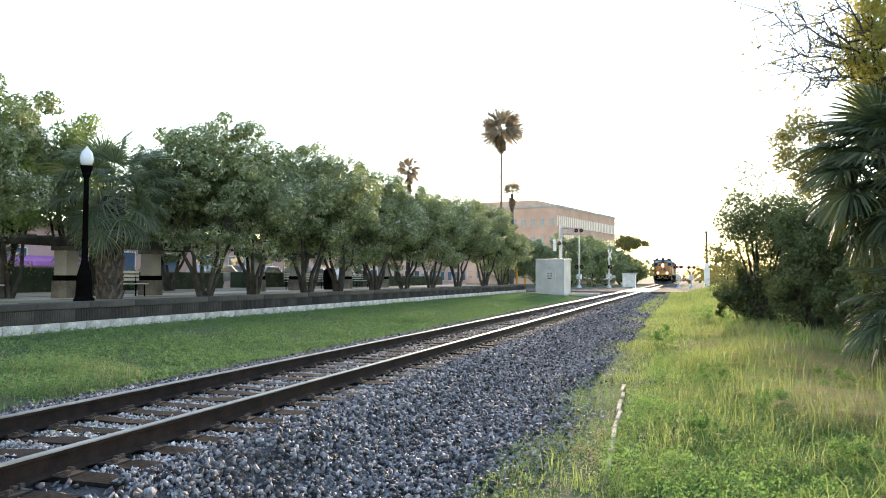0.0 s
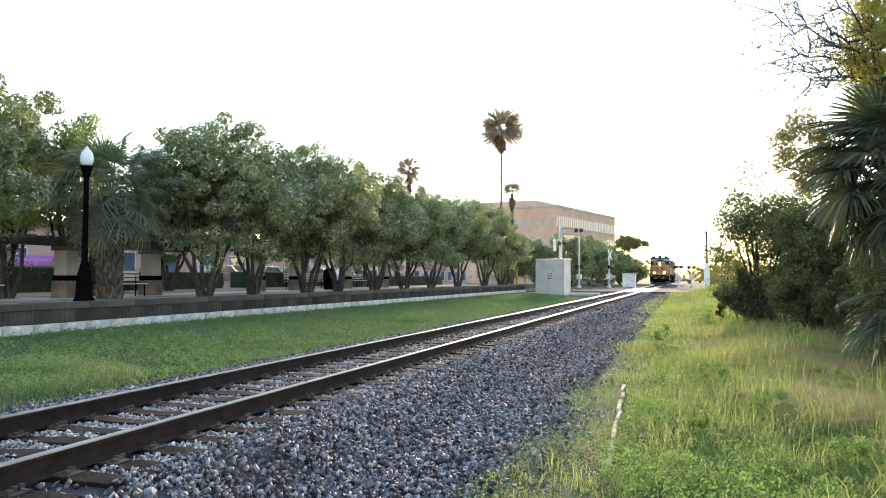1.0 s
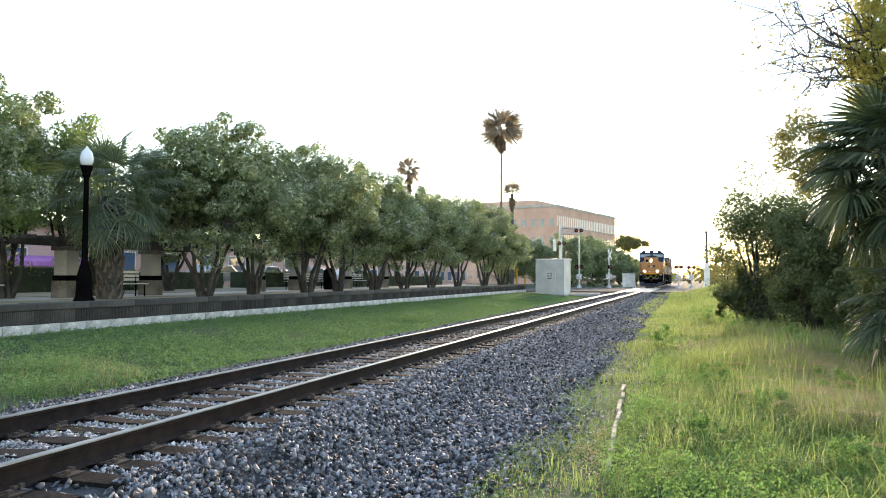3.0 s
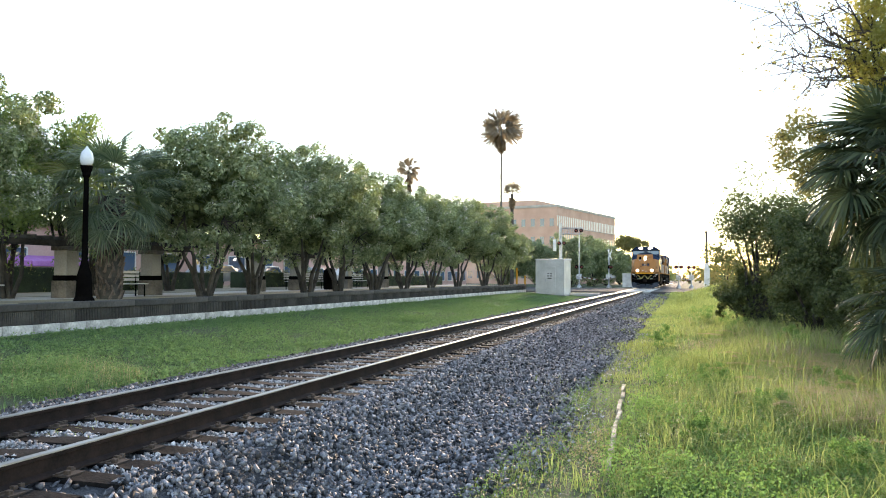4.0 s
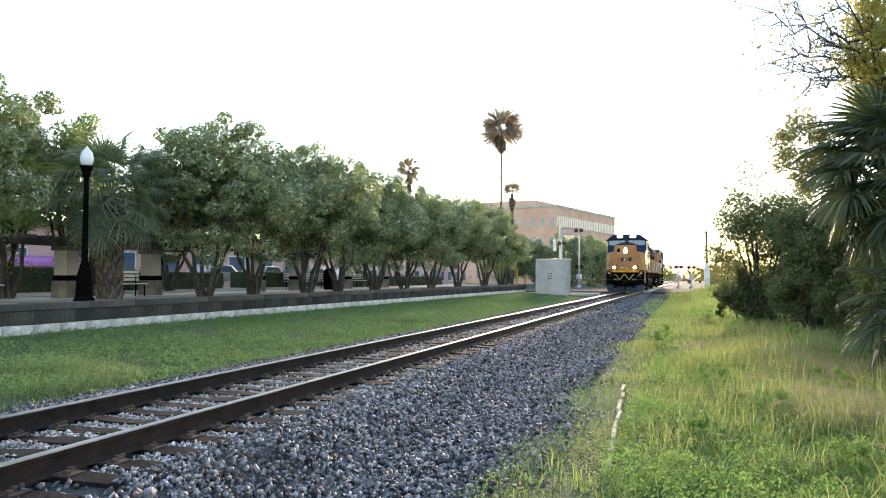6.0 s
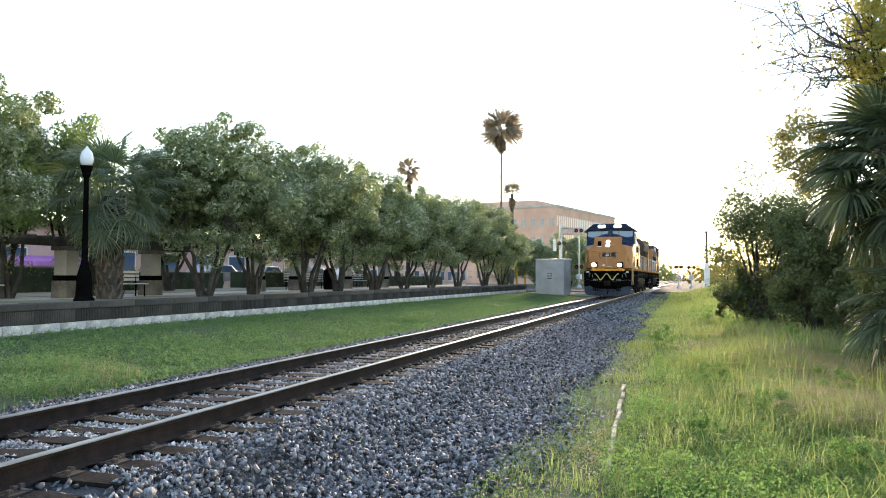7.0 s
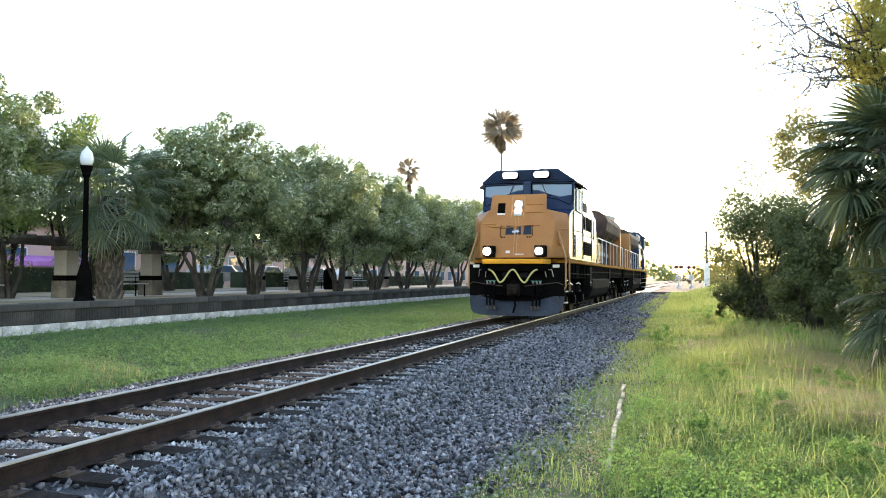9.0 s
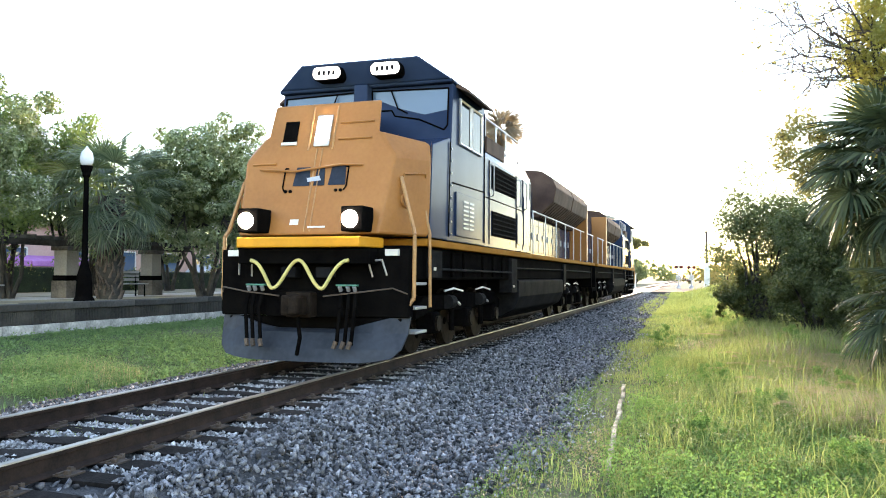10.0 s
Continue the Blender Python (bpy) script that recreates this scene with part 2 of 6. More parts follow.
# ---- ground, line, wall ----
def ground_height(x, y):
    """Cross-section of the land: gravel bench, verge, lawn rising to the retaining wall."""
    h = np.interp(x, [-8.6, -7.0, -3.4, -2.6, -1.75, -1.37, 1.38, 1.75, 2.55, 3.3, 6.0, 12.0, 30.0],
                  [0.0, -0.07, -0.40, -0.46, -0.25, -0.255, -0.255, -0.235, -0.52, -0.56, -0.50, -0.40, -0.2])
    far = np.clip((y - 62) / 10, 0, 1)
    return h * (1 - far) + np.where(np.abs(x) < 3, np.maximum(h, -0.3), -0.14) * far


def sheet(name, xs, ys, material, lift=0.0, rough=0.0):
    X, Y = np.meshgrid(xs, ys)
    Z = ground_height(X, Y) + lift + rough * rng.standard_normal(X.shape)
    n, m = X.shape
    i = np.arange(n * m).reshape(n, m)
    faces = np.stack([i[:-1, :-1], i[:-1, 1:], i[1:, 1:], i[1:, :-1]], -1).reshape(-1, 4)
    ob = raw(name, np.stack([X, Y, Z], -1).reshape(-1, 3), faces, material)
    ob.data.shade_smooth()
    return ob


def steps(*spans):
    return np.unique(np.concatenate([np.arange(a, b, s) for a, b, s in spans]))


ground = sheet("ground", steps((-3000, -60, 300), (-60, -9, 6), (-9, 12, 0.35), (12, 60, 4), (60, 3001, 300)),
               steps((-3000, -20, 300), (-20, 60, 0.6), (60, 130, 3), (130, 3001, 200)), M["turf"])
tagged(ground, "mown and wild green turf beside the railway", "ground", kind="structure")
gravel = sheet("gravel_bed", steps((-3.0, 3.5, 0.1)), steps((-12, 40, 0.2), (40, 400, 2)), M["gravel_bed"], 0.035, 0.008)
tagged(gravel, "grey crushed-stone ballast under the track", "gravel", kind="structure")

track = tagged(new("railway_track"), "single railway track on dark timber ties", "track", kind="structure")
RAIL = [(-0.07, -0.18), (0.07, -0.18), (0.07, -0.168), (0.012, -0.145), (0.009, -0.05), (0.034, -0.04), (0.036, -0.014), (-0.036, -0.014), (-0.034, -0.04), (-0.009, -0.05), (-0.012, -0.145), (-0.07, -0.168)]
HEAD = [(-0.036, -0.0139), (0.036, -0.0139), (0.034, -0.004), (0.026, 0.0), (-0.026, 0.0), (-0.034, -0.004)]
for sx in (-0.755, 0.755):
    bm = bmesh.new()
    solid(bm, [(sx + a, -14, b) for a, b in RAIL], [(sx + a, 420, b) for a, b in RAIL])
    rail = part("rail", bm, M["rail_web"], track, "rust-brown steel rail")
    bm = bmesh.new()
    solid(bm, [(sx + a, -14, b) for a, b in HEAD], [(sx + a, 420, b) for a, b in HEAD])
    part("rail_head", bm, M["rail_head"], rail, "polished running surface")


# ---- trains: local y runs back from the front, z up from the rail head ----
AXLES = (2.35, 4.35, 6.35, 15.4, 17.4, 19.4)
WHEEL_R = 0.53
wheelsets = []


def quad_panel(bm, a, b, c, d, thick):
    """A thin closed panel on four corners, raised by thick along its outward side."""
    a, b, c, d = (Vector(p) for p in (a, b, c, d))
    n = (b - a).cross(d - a).normalized() * thick
    solid(bm, [a, b, c, d], [a + n, b + n, c + n, d + n])


def rounded(cx, cz, w, h, r, y):
    """Corners of a rounded rectangle that stands at depth y."""
    out = []
    for qx, qz, a0 in ((1, 1, 0), (-1, 1, 90), (-1, -1, 180), (1, -1, 270)):
        for k in range(5):
            a = radians(a0 + 22.5 * k)
            out.append((cx + qx * (w / 2 - r) + r * math.cos(a), y, cz + qz * (h / 2 - r) + r * math.sin(a)))
    return out


def tube(bm, pts, r, n=8):
    """One continuous round tube along points in an x-z plane."""
    rings = []
    for i, p in enumerate(pts):
        d = (Vector(pts[min(i + 1, len(pts) - 1)]) - Vector(pts[max(i - 1, 0)])).normalized()
        u = Vector((0, 1, 0))
        w = d.cross(u).normalized()
        rings.append([bm.verts.new(Vector(p) + (u * math.cos(a) + w * math.sin(a)) * r) for a in [2 * math.pi * k / n for k in range(n)]])
    for a, b in zip(rings[:-1], rings[1:]):
        for k in range(n):
            bm.faces.new((a[k], a[(k + 1) % n], b[(k + 1) % n], b[k]))
    bm.faces.new(rings[0])
    bm.faces.new(rings[-1][::-1])
    bmesh.ops.recalc_face_normals(bm, faces=bm.faces)


def locomotive(name, label, lit):
    root = thing(name, label, "locomotive", group="locomotives of the train")
    # underframe with walkway and its sill stripe
    bm = bmesh.new()
    box(bm, -1.42, 1.42, 0.55, 21.5, 1.25, 1.755)
    box(bm, -0.5, 0.5, 0.6, 21.4, 0.95, 1.25)
    part("underframe", bm, M["black"], root, "black steel underframe", 0.02)
    bm = bmesh.new()
    box(bm, -1.56, 1.56, 0.95, 21.6, 1.76, 1.87)
    part("walkway", bm, M["edge_yellow"], root, "yellow-edged walkway deck", 0.015)
    # nose: a front face that leans back, cheeks that widen to the cab
    bm = bmesh.new()
    hull = [(s * x, y, z) for s in (-1, 1) for x, y, z in ((1.12, 0.12, 1.9), (1.56, 1.06, 1.9), (1.23, 0.489, 3.05), (0.93, 0.62, 3.46), (1.56, 1.12, 3.05), (1.54, 1.2, 3.34))]
    verts_ = [bm.verts.new(p) for p in hull]
    bmesh.ops.convex_hull(bm, input=verts_)
    bmesh.ops.dissolve_limit(bm, angle_limit=0.03, verts=bm.verts, edges=bm.edges)
    # the upper box narrows towards the cab
    solid(bm, [(-0.93, 0.594, 3.38), (0.93, 0.594, 3.38), (0.32, 2.0, 3.38), (-0.32, 2.0, 3.38)], [(-0.90, 0.78, 3.96), (0.90, 0.78, 3.96), (0.3, 2.05, 4.0), (-0.3, 2.05, 4.0)])
    nose = part("nose", bm, M["yellow"], root, "orange-yellow wide nose with pressed ribs", 0.035)

    def on_face(x, z, out=0.0):
        """A point on the nose's front."""
        y = float(np.interp(z, [1.9, 3.96], [0.12, 0.78]))
        return (x, y - out, z)
    # door seam, ribs, hand holds
    for x in (-0.05, 0.04):
        bm = bmesh.new()
        pipe(bm, [on_face(x, z, 0.004) for z in (1.95, 3.22)], 0.012, 5)
        part("seam", bm, M["rust_rail"], nose)
    for x in (-0.2, 0.2):
        bm = bmesh.new()
        pipe(bm, [on_face(x, z, 0.003) for z in (3.2, 3.9)], 0.016, 5)
        part("seam", bm, M["rust_rail"], nose)
    for x0, x1, z in ((0.28, 0.82, 3.62), (0.28, 0.82, 3.36), (-1.1, -0.7, 3.0)):
        bm = bmesh.new()
        pipe(bm, [on_face(x0, z, 0.01), on_face(x1, z, 0.01)], 0.018, 6)
        part("rib", bm, M["yellow"], nose)
    for sx in (-1, 1):
        bm = bmesh.new()
        cheek = lambda u, z: (sx * (1.12 + 0.096 * (z - 1.9) + (0.44 - 0.096 * (z - 1.9)) * u + 0.012), 0.12 + 0.32 * (z - 1.9) + (0.94 - 0.268 * (z - 1.9)) * u - 0.012, z)
        pipe(bm, [cheek(0.3, 2.74), cheek(0.3, 2.8), cheek(0.86, 2.84), cheek(0.86, 2.78)], 0.016)
        part("hand_hold", bm, M["yellow"], nose)
        bm = bmesh.new()
        rod(bm, cheek(0.45, 2.42), Vector(cheek(0.45, 2.42)) + Vector((sx * 0.03, -0.012, 0)), 0.13, 0.12, 14)
        part("cap", bm, M["yellow"], nose)
        # ditch lamp in its dark recess
        bm = bmesh.new()
        box(bm, sx * 0.82 - 0.14, sx * 0.82 + 0.20, -0.17, 0.2, 1.93, 2.28)
        ditch = part("ditch_light", bm, M["black"], root, "ditch lamp shining warm white", 0.02)
        bm = bmesh.new()
        rod(bm, (sx * 0.82, -0.16, 2.10), (sx * 0.82, -0.21, 2.10), 0.125, 0.11, 18)
        part("lens", bm, M["lamp_glow"] if lit else M["globe"], ditch)
    # twin headlight, one above the other
    bm = bmesh.new()
    quad_panel(bm, on_face(-0.12, 3.25), on_face(0.14, 3.25), on_face(0.14, 3.75), on_face(-0.12, 3.75), 0.03)
    head = part("headlight", bm, M["steel"], root, "twin headlight set in the nose", 0.012)
    for z in (3.385, 3.61):
        bm = bmesh.new()
        rod(bm, on_face(0.01, z, 0.02), on_face(0.01, z, 0.045), 0.112, 0.105, 18)
        part("lens", bm, M["lamp_glow"] if lit else M["globe"], head)
    # small nose window, its sill
    bm = bmesh.new()
    quad_panel(bm, on_face(-0.66, 3.34), on_face(-0.42, 3.34), on_face(-0.42, 3.68), on_face(-0.66, 3.68), 0.02)
    w = part("nose_window", bm, M["black"], nose, "small dark window", 0.01)
    bm = bmesh.new()
    quad_panel(bm, on_face(-0.67, 3.29, 0.005), on_face(-0.41, 3.29, 0.005), on_face(-0.41, 3.335, 0.005), on_face(-0.67, 3.335, 0.005), 0.03)
    part("sill", bm, M["white_paint"], w)
    # emblem as plain dark blocks, with latch dots round it
    for x0, x1 in ((-0.36, -0.08), (-0.02, 0.16), (0.22, 0.50)):
        bm = bmesh.new()
        quad_panel(bm, on_face(x0, 2.64, 0.004), on_face(x1, 2.64, 0.004), on_face(x1 - 0.03, 2.93, 0.004), on_face(x0 + 0.03, 2.93, 0.004), 0.006)
        part("emblem", bm, M["navy"], nose, "dark blue emblem block")
    bm = bmesh.new()
    quad_panel(bm, on_face(-0.12, 2.70, 0.012), on_face(0.1, 2.72, 0.012), on_face(0.06, 2.79, 0.012), on_face(-0.14, 2.76, 0.012), 0.004)
    part("emblem", bm, M["steel"], nose, "worn silver patch")
    for x in (-0.46, -0.38, 0.36, 0.44):
        bm = bmesh.new()
        p = Vector(on_face(x, 2.56, 0.0))
        rod(bm, p, p + Vector((0, -0.02, 0)), 0.025, n=10)
        part("latch", bm, M["black"], nose)
    for sx in (-0.52, 0.52):
        bm = bmesh.new()
        pipe(bm, [on_face(sx * 0.9, 2.92, 0.012), on_face(sx, 2.92, 0.012), on_face(sx, 2.62, 0.012), on_face(sx * 0.93, 2.56, 0.012)], 0.011, 5)
        part("bracket", bm, M["black"], nose)
    bm = bmesh.new()
    pipe(bm, [on_face(-0.95, 2.92, 0.03), on_face(-0.35, 2.86, 0.07), on_face(0.4, 2.95, 0.04), on_face(0.75, 2.93, 0.03)], 0.018)
    part("grab_rail", bm, M["yellow"], nose)
    bm = bmesh.new()
    quad_panel(bm, on_face(-0.3, 2.05, 0.003), on_face(-0.16, 2.05, 0.003), on_face(-0.16, 2.13, 0.003), on_face(-0.3, 2.13, 0.003), 0.006)
    part("plate", bm, M["white_paint"], nose, "small white plate")
    bm = bmesh.new()
    quad_panel(bm, on_face(0.0, 2.0, 0.003), on_face(0.28, 2.0, 0.003), on_face(0.28, 2.025, 0.003), on_face(0.0, 2.025, 0.003), 0.012)
    part("handle", bm, M["white_paint"], nose)
    # cab: lower walls, windscreen band, chamfered roof
    bm = bmesh.new()
    solid(bm, [(-1.56, 1.95, 1.88), (1.56, 1.95, 1.88), (1.56, 4.25, 1.88), (-1.56, 4.25, 1.88)], [(-1.57, 2.2, 4.5), (1.57, 2.2, 4.5), (1.57, 4.25, 4.5), (-1.57, 4.25, 4.5)])
    solid(bm, [(-1.558, 1.07, 1.89), (1.558, 1.07, 1.89), (1.558, 2.1, 1.89), (-1.558, 2.1, 1.89)], [(-1.552, 1.21, 3.33), (1.552, 1.21, 3.33), (1.555, 2.1, 3.58), (-1.555, 2.1, 3.58)])
    cab = part("cab", bm, M["blue"], root, "dark blue cab walls", 0.02)
    bm = bmesh.new()
    solid(bm, [(-1.6, 2.1, 4.5), (1.6, 2.1, 4.5), (1.6, 4.4, 4.5), (-1.6, 4.4, 4.5)], [(-1.6, 2.08, 4.56), (1.6, 2.08, 4.56), (1.6, 4.4, 4.56), (-1.6, 4.4, 4.56)])
    solid(bm, [(-1.58, 2.06, 4.55), (1.58, 2.06, 4.55), (1.58, 4.38, 4.55), (-1.58, 4.38, 4.55)], [(-1.06, 1.86, 4.91), (1.06, 1.86, 4.91), (1.1, 4.3, 4.93), (-1.1, 4.3, 4.93)])
    part("cab_roof", bm, M["blue"], cab, "chamfered dark blue roof", 0.025)
    for sx in (-1, 1):
        # windscreen halves with frame

        def wy(z, out):
            return float(np.interp(z, [1.88, 4.30], [1.95, 2.2])) - out
        bm = bmesh.new()
        pts = [(sx * x, wy(z, 0.012), z) for x, z in ((0.14, 4.1), (0.5, 4.1), (0.56, 4.0), (1.0, 3.92), (1.44, 3.72), (1.5, 3.8), (1.5, 4.42), (0.14, 4.45))]
        solid(bm, pts, [(x, y + 0.02, z) for x, y, z in pts])
        ws = part("windscreen", bm, M["glass"], cab, "large windscreen, reflected sky put into its blue colour")
        ring = pts + pts[:1]
        bm = bmesh.new()
        pipe(bm, [(x, y - 0.012, z) for x, y, z in ring], 0.014, 5)
        part("gasket", bm, M["black"], ws)
        bm = bmesh.new()
        pipe(bm, [(sx * 0.5, wy(4.3, 0.06), 4.42), (sx * 0.62, wy(4.1, 0.05), 4.12), (sx * 0.8, wy(4.05, 0.05), 4.03)], 0.012, 5)
        part("wiper", bm, M["black"], cab)
        # side window pair with sunshade
        for y0, y1 in ((2.55, 3.2), (3.28, 3.95)):
            bm = bmesh.new()
            box(bm, sx * 1.558, sx * 1.585, y0, y1, 3.55, 4.3)
            sw = part("side_window", bm, M["side_glass"], cab, "sliding side window")
            bm = bmesh.new()
            x = sx * 1.59
            pipe(bm, [(x, y0, 3.55), (x, y1, 3.55), (x, y1, 4.3), (x, y0, 4.3), (x, y0, 3.55)], 0.025, 5)
            part("frame", bm, M["steel"], sw)
        bm = bmesh.new()
        solid(bm, [(sx * 1.58, 2.35, 4.46), (sx * 1.58, 4.1, 4.46), (sx * 1.58, 4.1, 4.54), (sx * 1.58, 2.35, 4.54)], [(sx * 1.78, 2.4, 4.38), (sx * 1.78, 4.05, 4.38), (sx * 1.78, 4.05, 4.42), (sx * 1.78, 2.4, 4.42)])
        part("sunshade", bm, M["hood_brown"], cab)
        # number boards with unreadable bars
        cx = 0.53 * sx
        bm = bmesh.new()
        solid(bm, rounded(cx, 4.72, 0.54, 0.24, 0.1, 1.78), rounded(cx, 4.72, 0.54, 0.24, 0.1, 2.05))
        nb = part("number_board", bm, M["black"], cab, "lit number board")
        bm = bmesh.new()
        solid(bm, rounded(cx, 4.72, 0.5, 0.2, 0.085, 1.762), rounded(cx, 4.72, 0.5, 0.2, 0.085, 1.79))
        part("face", bm, M["number_glow"] if lit else M["white_paint"], nb)
        for k in range(4):
            bm = bmesh.new()
            box(bm, cx - 0.16 + k * 0.09, cx - 0.11 + k * 0.09, 1.756, 1.763, 4.68, 4.76)
            part("bar", bm, M["tank"], nb)
        # panel joints with bolt heads on the cab side
        for y0, z0, y1, z1 in ((1.98, 1.95, 2.06, 3.5), (2.2, 2.85, 4.2, 2.9), (4.22, 1.95, 4.22, 4.4)):
            bm = bmesh.new()
            rod(bm, (sx * 1.572, y0, z0), (sx * 1.572, y1, z1), 0.012, n=5)
            part("panel_joint", bm, M["black"], cab)
        for k in range(8):
            bm = bmesh.new()
            rod(bm, (sx * 1.56, 2.14, 2.0 + 0.2 * k), (sx * 1.578, 2.14, 2.0 + 0.2 * k), 0.02, n=6)
            part("bolt", bm, M["steel"], cab)
        # cab side louvre door, steps and grab rails
        bm = bmesh.new()
        box(bm, sx * 1.56, sx * 1.592, 2.35, 3.95, 1.98, 2.72)
        dr = part("cab_door", bm, M["blue"], cab, "dark louvred side door", 0.01)
        for k in range(7):
            for q in range(2):
                bm = bmesh.new()
                box(bm, sx * 1.59, sx * 1.606, 2.75 + 0.36 * q, 3.03 + 0.36 * q, 2.12 + 0.075 * k, 2.15 + 0.075 * k)
                part("louvre", bm, M["steel"], dr)
    bm = bmesh.new()
    box(bm, -0.13, 0.13, 1.98, 2.3, 3.98, 4.54)
    part("centre_post", bm, M["blue"], cab, "", 0.03)
    bm = bmesh.new()
    box(bm, -0.2, 0.2, 2.2, 3.4, 4.85, 4.95)
    rod(bm, (0.5, 2.6, 4.86), (0.5, 2.0, 4.93), 0.05)
    rod(bm, (-0.4, 3.2, 4.86), (-0.4, 3.2, 5.05), 0.02)
    part("roof_gear", bm, M["steel"], cab, "air horn and antenna base", 0.01)
    # equipment cabinet behind the cab
    bm = bmesh.new()
    prof = [(-1.5, 1.88), (1.5, 1.88), (1.5, 3.62), (1.26, 4.12), (0.9, 4.26), (-0.9, 4.26), (-1.26, 4.12), (-1.5, 3.62)]
    solid(bm, [(x, 4.3, z) for x, z in prof], [(x, 9.0, z) for x, z in prof])
    cabinet = part("equipment_cabinet", bm, M["blue"], root, "glossy dark blue equipment cabinet", 0.02)
    for sx in (-1, 1):
        for y0, y1, z0, z1, mat, nm in ((5.05, 7.2, 3.06, 3.55, "black", "vent"), (5.05, 7.2, 2.12, 2.62, "black", "vent"), (7.4, 7.95, 2.05, 2.75, "blue", "door"), (8.1, 8.8, 2.05, 3.2, "blue", "door")):
            bm = bmesh.new()
            box(bm, sx * 1.497, sx * 1.515, y0, y1, z0, z1)
            v = part(nm, bm, M[mat], cabinet, "", 0.004)
            if nm == "vent":
                for k in range(5):
                    z = z0 + 0.06 + k * (z1 - z0 - 0.12) / 4
                    bm = bmesh.new()
                    box(bm, sx * 1.513, sx * 1.53, y0 + 0.04, y1 - 0.04, z - 0.012, z + 0.012)
                    part("slat", bm, M["tank"], v)
        for y in (4.85, 7.3, 8.02, 8.88):
            bm = bmesh.new()
            rod(bm, (sx * 1.502, y, 1.95), (sx * 1.502, y, 3.6), 0.014, n=5)
            part("panel_joint", bm, M["black"], cabinet)
        bm = bmesh.new()
        rod(bm, (sx * 1.503, 4.35, 2.85), (sx * 1.503, 8.95, 2.85), 0.012, n=5)
        part("panel_joint", bm, M["black"], cabinet)
        for y in (5.0, 7.5, 8.2):
            bm = bmesh.new()
            pipe(bm, [(sx * 1.51, y, 2.9), (sx * 1.56, y, 2.94), (sx * 1.56, y, 3.5), (sx * 1.51, y, 3.54)], 0.014)
            part("hand_hold", bm, M["steel"], cabinet)
        bm = bmesh.new()
        box(bm, sx * 1.2, sx * 1.44, 4.9, 6.4, 3.78, 4.1)
        part("roof_vent", bm, M["hood_brown"], cabinet, "", 0.01)
        bm = bmesh.new()
        pipe(bm, [(sx * 1.3, y, z) for y, z in ((4.5, 4.0), (4.5, 4.55), (8.4, 4.55), (8.4, 4.0))], 0.02)
        for y in (5.3, 6.2, 7.1):
            rod(bm, (sx * 1.3, y, 3.85), (sx * 1.3, y, 4.55), 0.018)
        part("roof_rail", bm, M["steel"], cabinet)
    # engine hood with doors
    bm = bmesh.new()
    prof = [(-0.98, 1.88), (0.98, 1.88), (0.98, 3.7), (0.75, 3.95), (-0.75, 3.95), (-0.98, 3.7)]
    solid(bm, [(x, 9.02, z) for x, z in prof], [(x, 21.2, z) for x, z in prof])
    hood = part("engine_hood", bm, M["blue"], root, "dark blue engine hood with many doors", 0.02)
    for sx in (-1, 1):
        for k in range(14):
            y0 = 9.3 + k * 0.82
            bm = bmesh.new()
            box(bm, sx * 0.976, sx * 1.0, y0, y0 + 0.74, 2.0, 2.95)
            d = part("hood_door", bm, M["blue"], hood, "", 0.008)
            bm = bmesh.new()
            box(bm, sx * 0.999, sx * 1.03, y0 + 0.62, y0 + 0.66, 2.35, 2.55)
            part("handle", bm, M["steel"], d)
        # flared radiator and brake housings with their intake screens
        for y0, y1 in ((11.7, 14.9), (15.05, 18.5)):
            bm = bmesh.new()
            prof = [(0.9, 2.98), (1.12, 3.0), (1.6, 3.42), (1.68, 3.82), (1.56, 4.1), (1.25, 4.3), (0.7, 4.36)]
            solid(bm, [(sx * x, y0, z) for x, z in prof], [(sx * x, y1, z) for x, z in prof])
            fl = part("radiator_flare", bm, M["hood_brown"], hood, "brown flared radiator housing", 0.02)
            for k in range(8):
                y = y0 + 0.25 + k * (y1 - y0 - 0.5) / 7
                bm = bmesh.new()
                quad_panel(bm, (sx * 1.14, y - 0.012, 3.0), (sx * 1.14, y + 0.012, 3.0), (sx * 1.595, y + 0.012, 3.41), (sx * 1.595, y - 0.012, 3.41), -0.02 if sx > 0 else 0.02)
                part("screen_rib", bm, M["black"], fl)
        bm = bmesh.new()
        box(bm, sx * 0.97, sx * 1.62, 18.62, 18.95, 1.9, 4.0)
        part("end_stripe", bm, M["yellow"], hood, "orange end post", 0.02)
        # walkway handrail
        bm = bmesh.new()
        pipe(bm, [(sx * 1.52, 9.1, 2.95), (sx * 1.52, 21.4, 2.95)], 0.02)
        rail_ = part("handrail", bm, M["white_paint"], root, "white walkway handrail")
        for k in range(8):
            bm = bmesh.new()
            y = 9.15 + k * 1.72
            rod(bm, (sx * 1.52, y, 1.85), (sx * 1.52, y, 2.95), 0.016)
            part("stanchion", bm, M["white_paint"], rail_)
        # fuel tank halves, air reservoirs
        bm = bmesh.new()
        prof = [(0.15, 0.32), (0.95, 0.32), (1.38, 0.55), (1.5, 0.85), (1.5, 1.22), (1.3, 1.26), (0.15, 1.26)]
        solid(bm, [(sx * x, 7.6, z) for x, z in prof], [(sx * x, 14.0, z) for x, z in prof])
        part("fuel_tank", bm, M["tank"], root, "grey-blue fuel tank", 0.03)
        bm = bmesh.new()
        rod(bm, (sx * 1.25, 7.8, 1.38), (sx * 1.25, 11.5, 1.38), 0.11, n=12)
        part("air_reservoir", bm, M["steel"], root, "", 0.0)
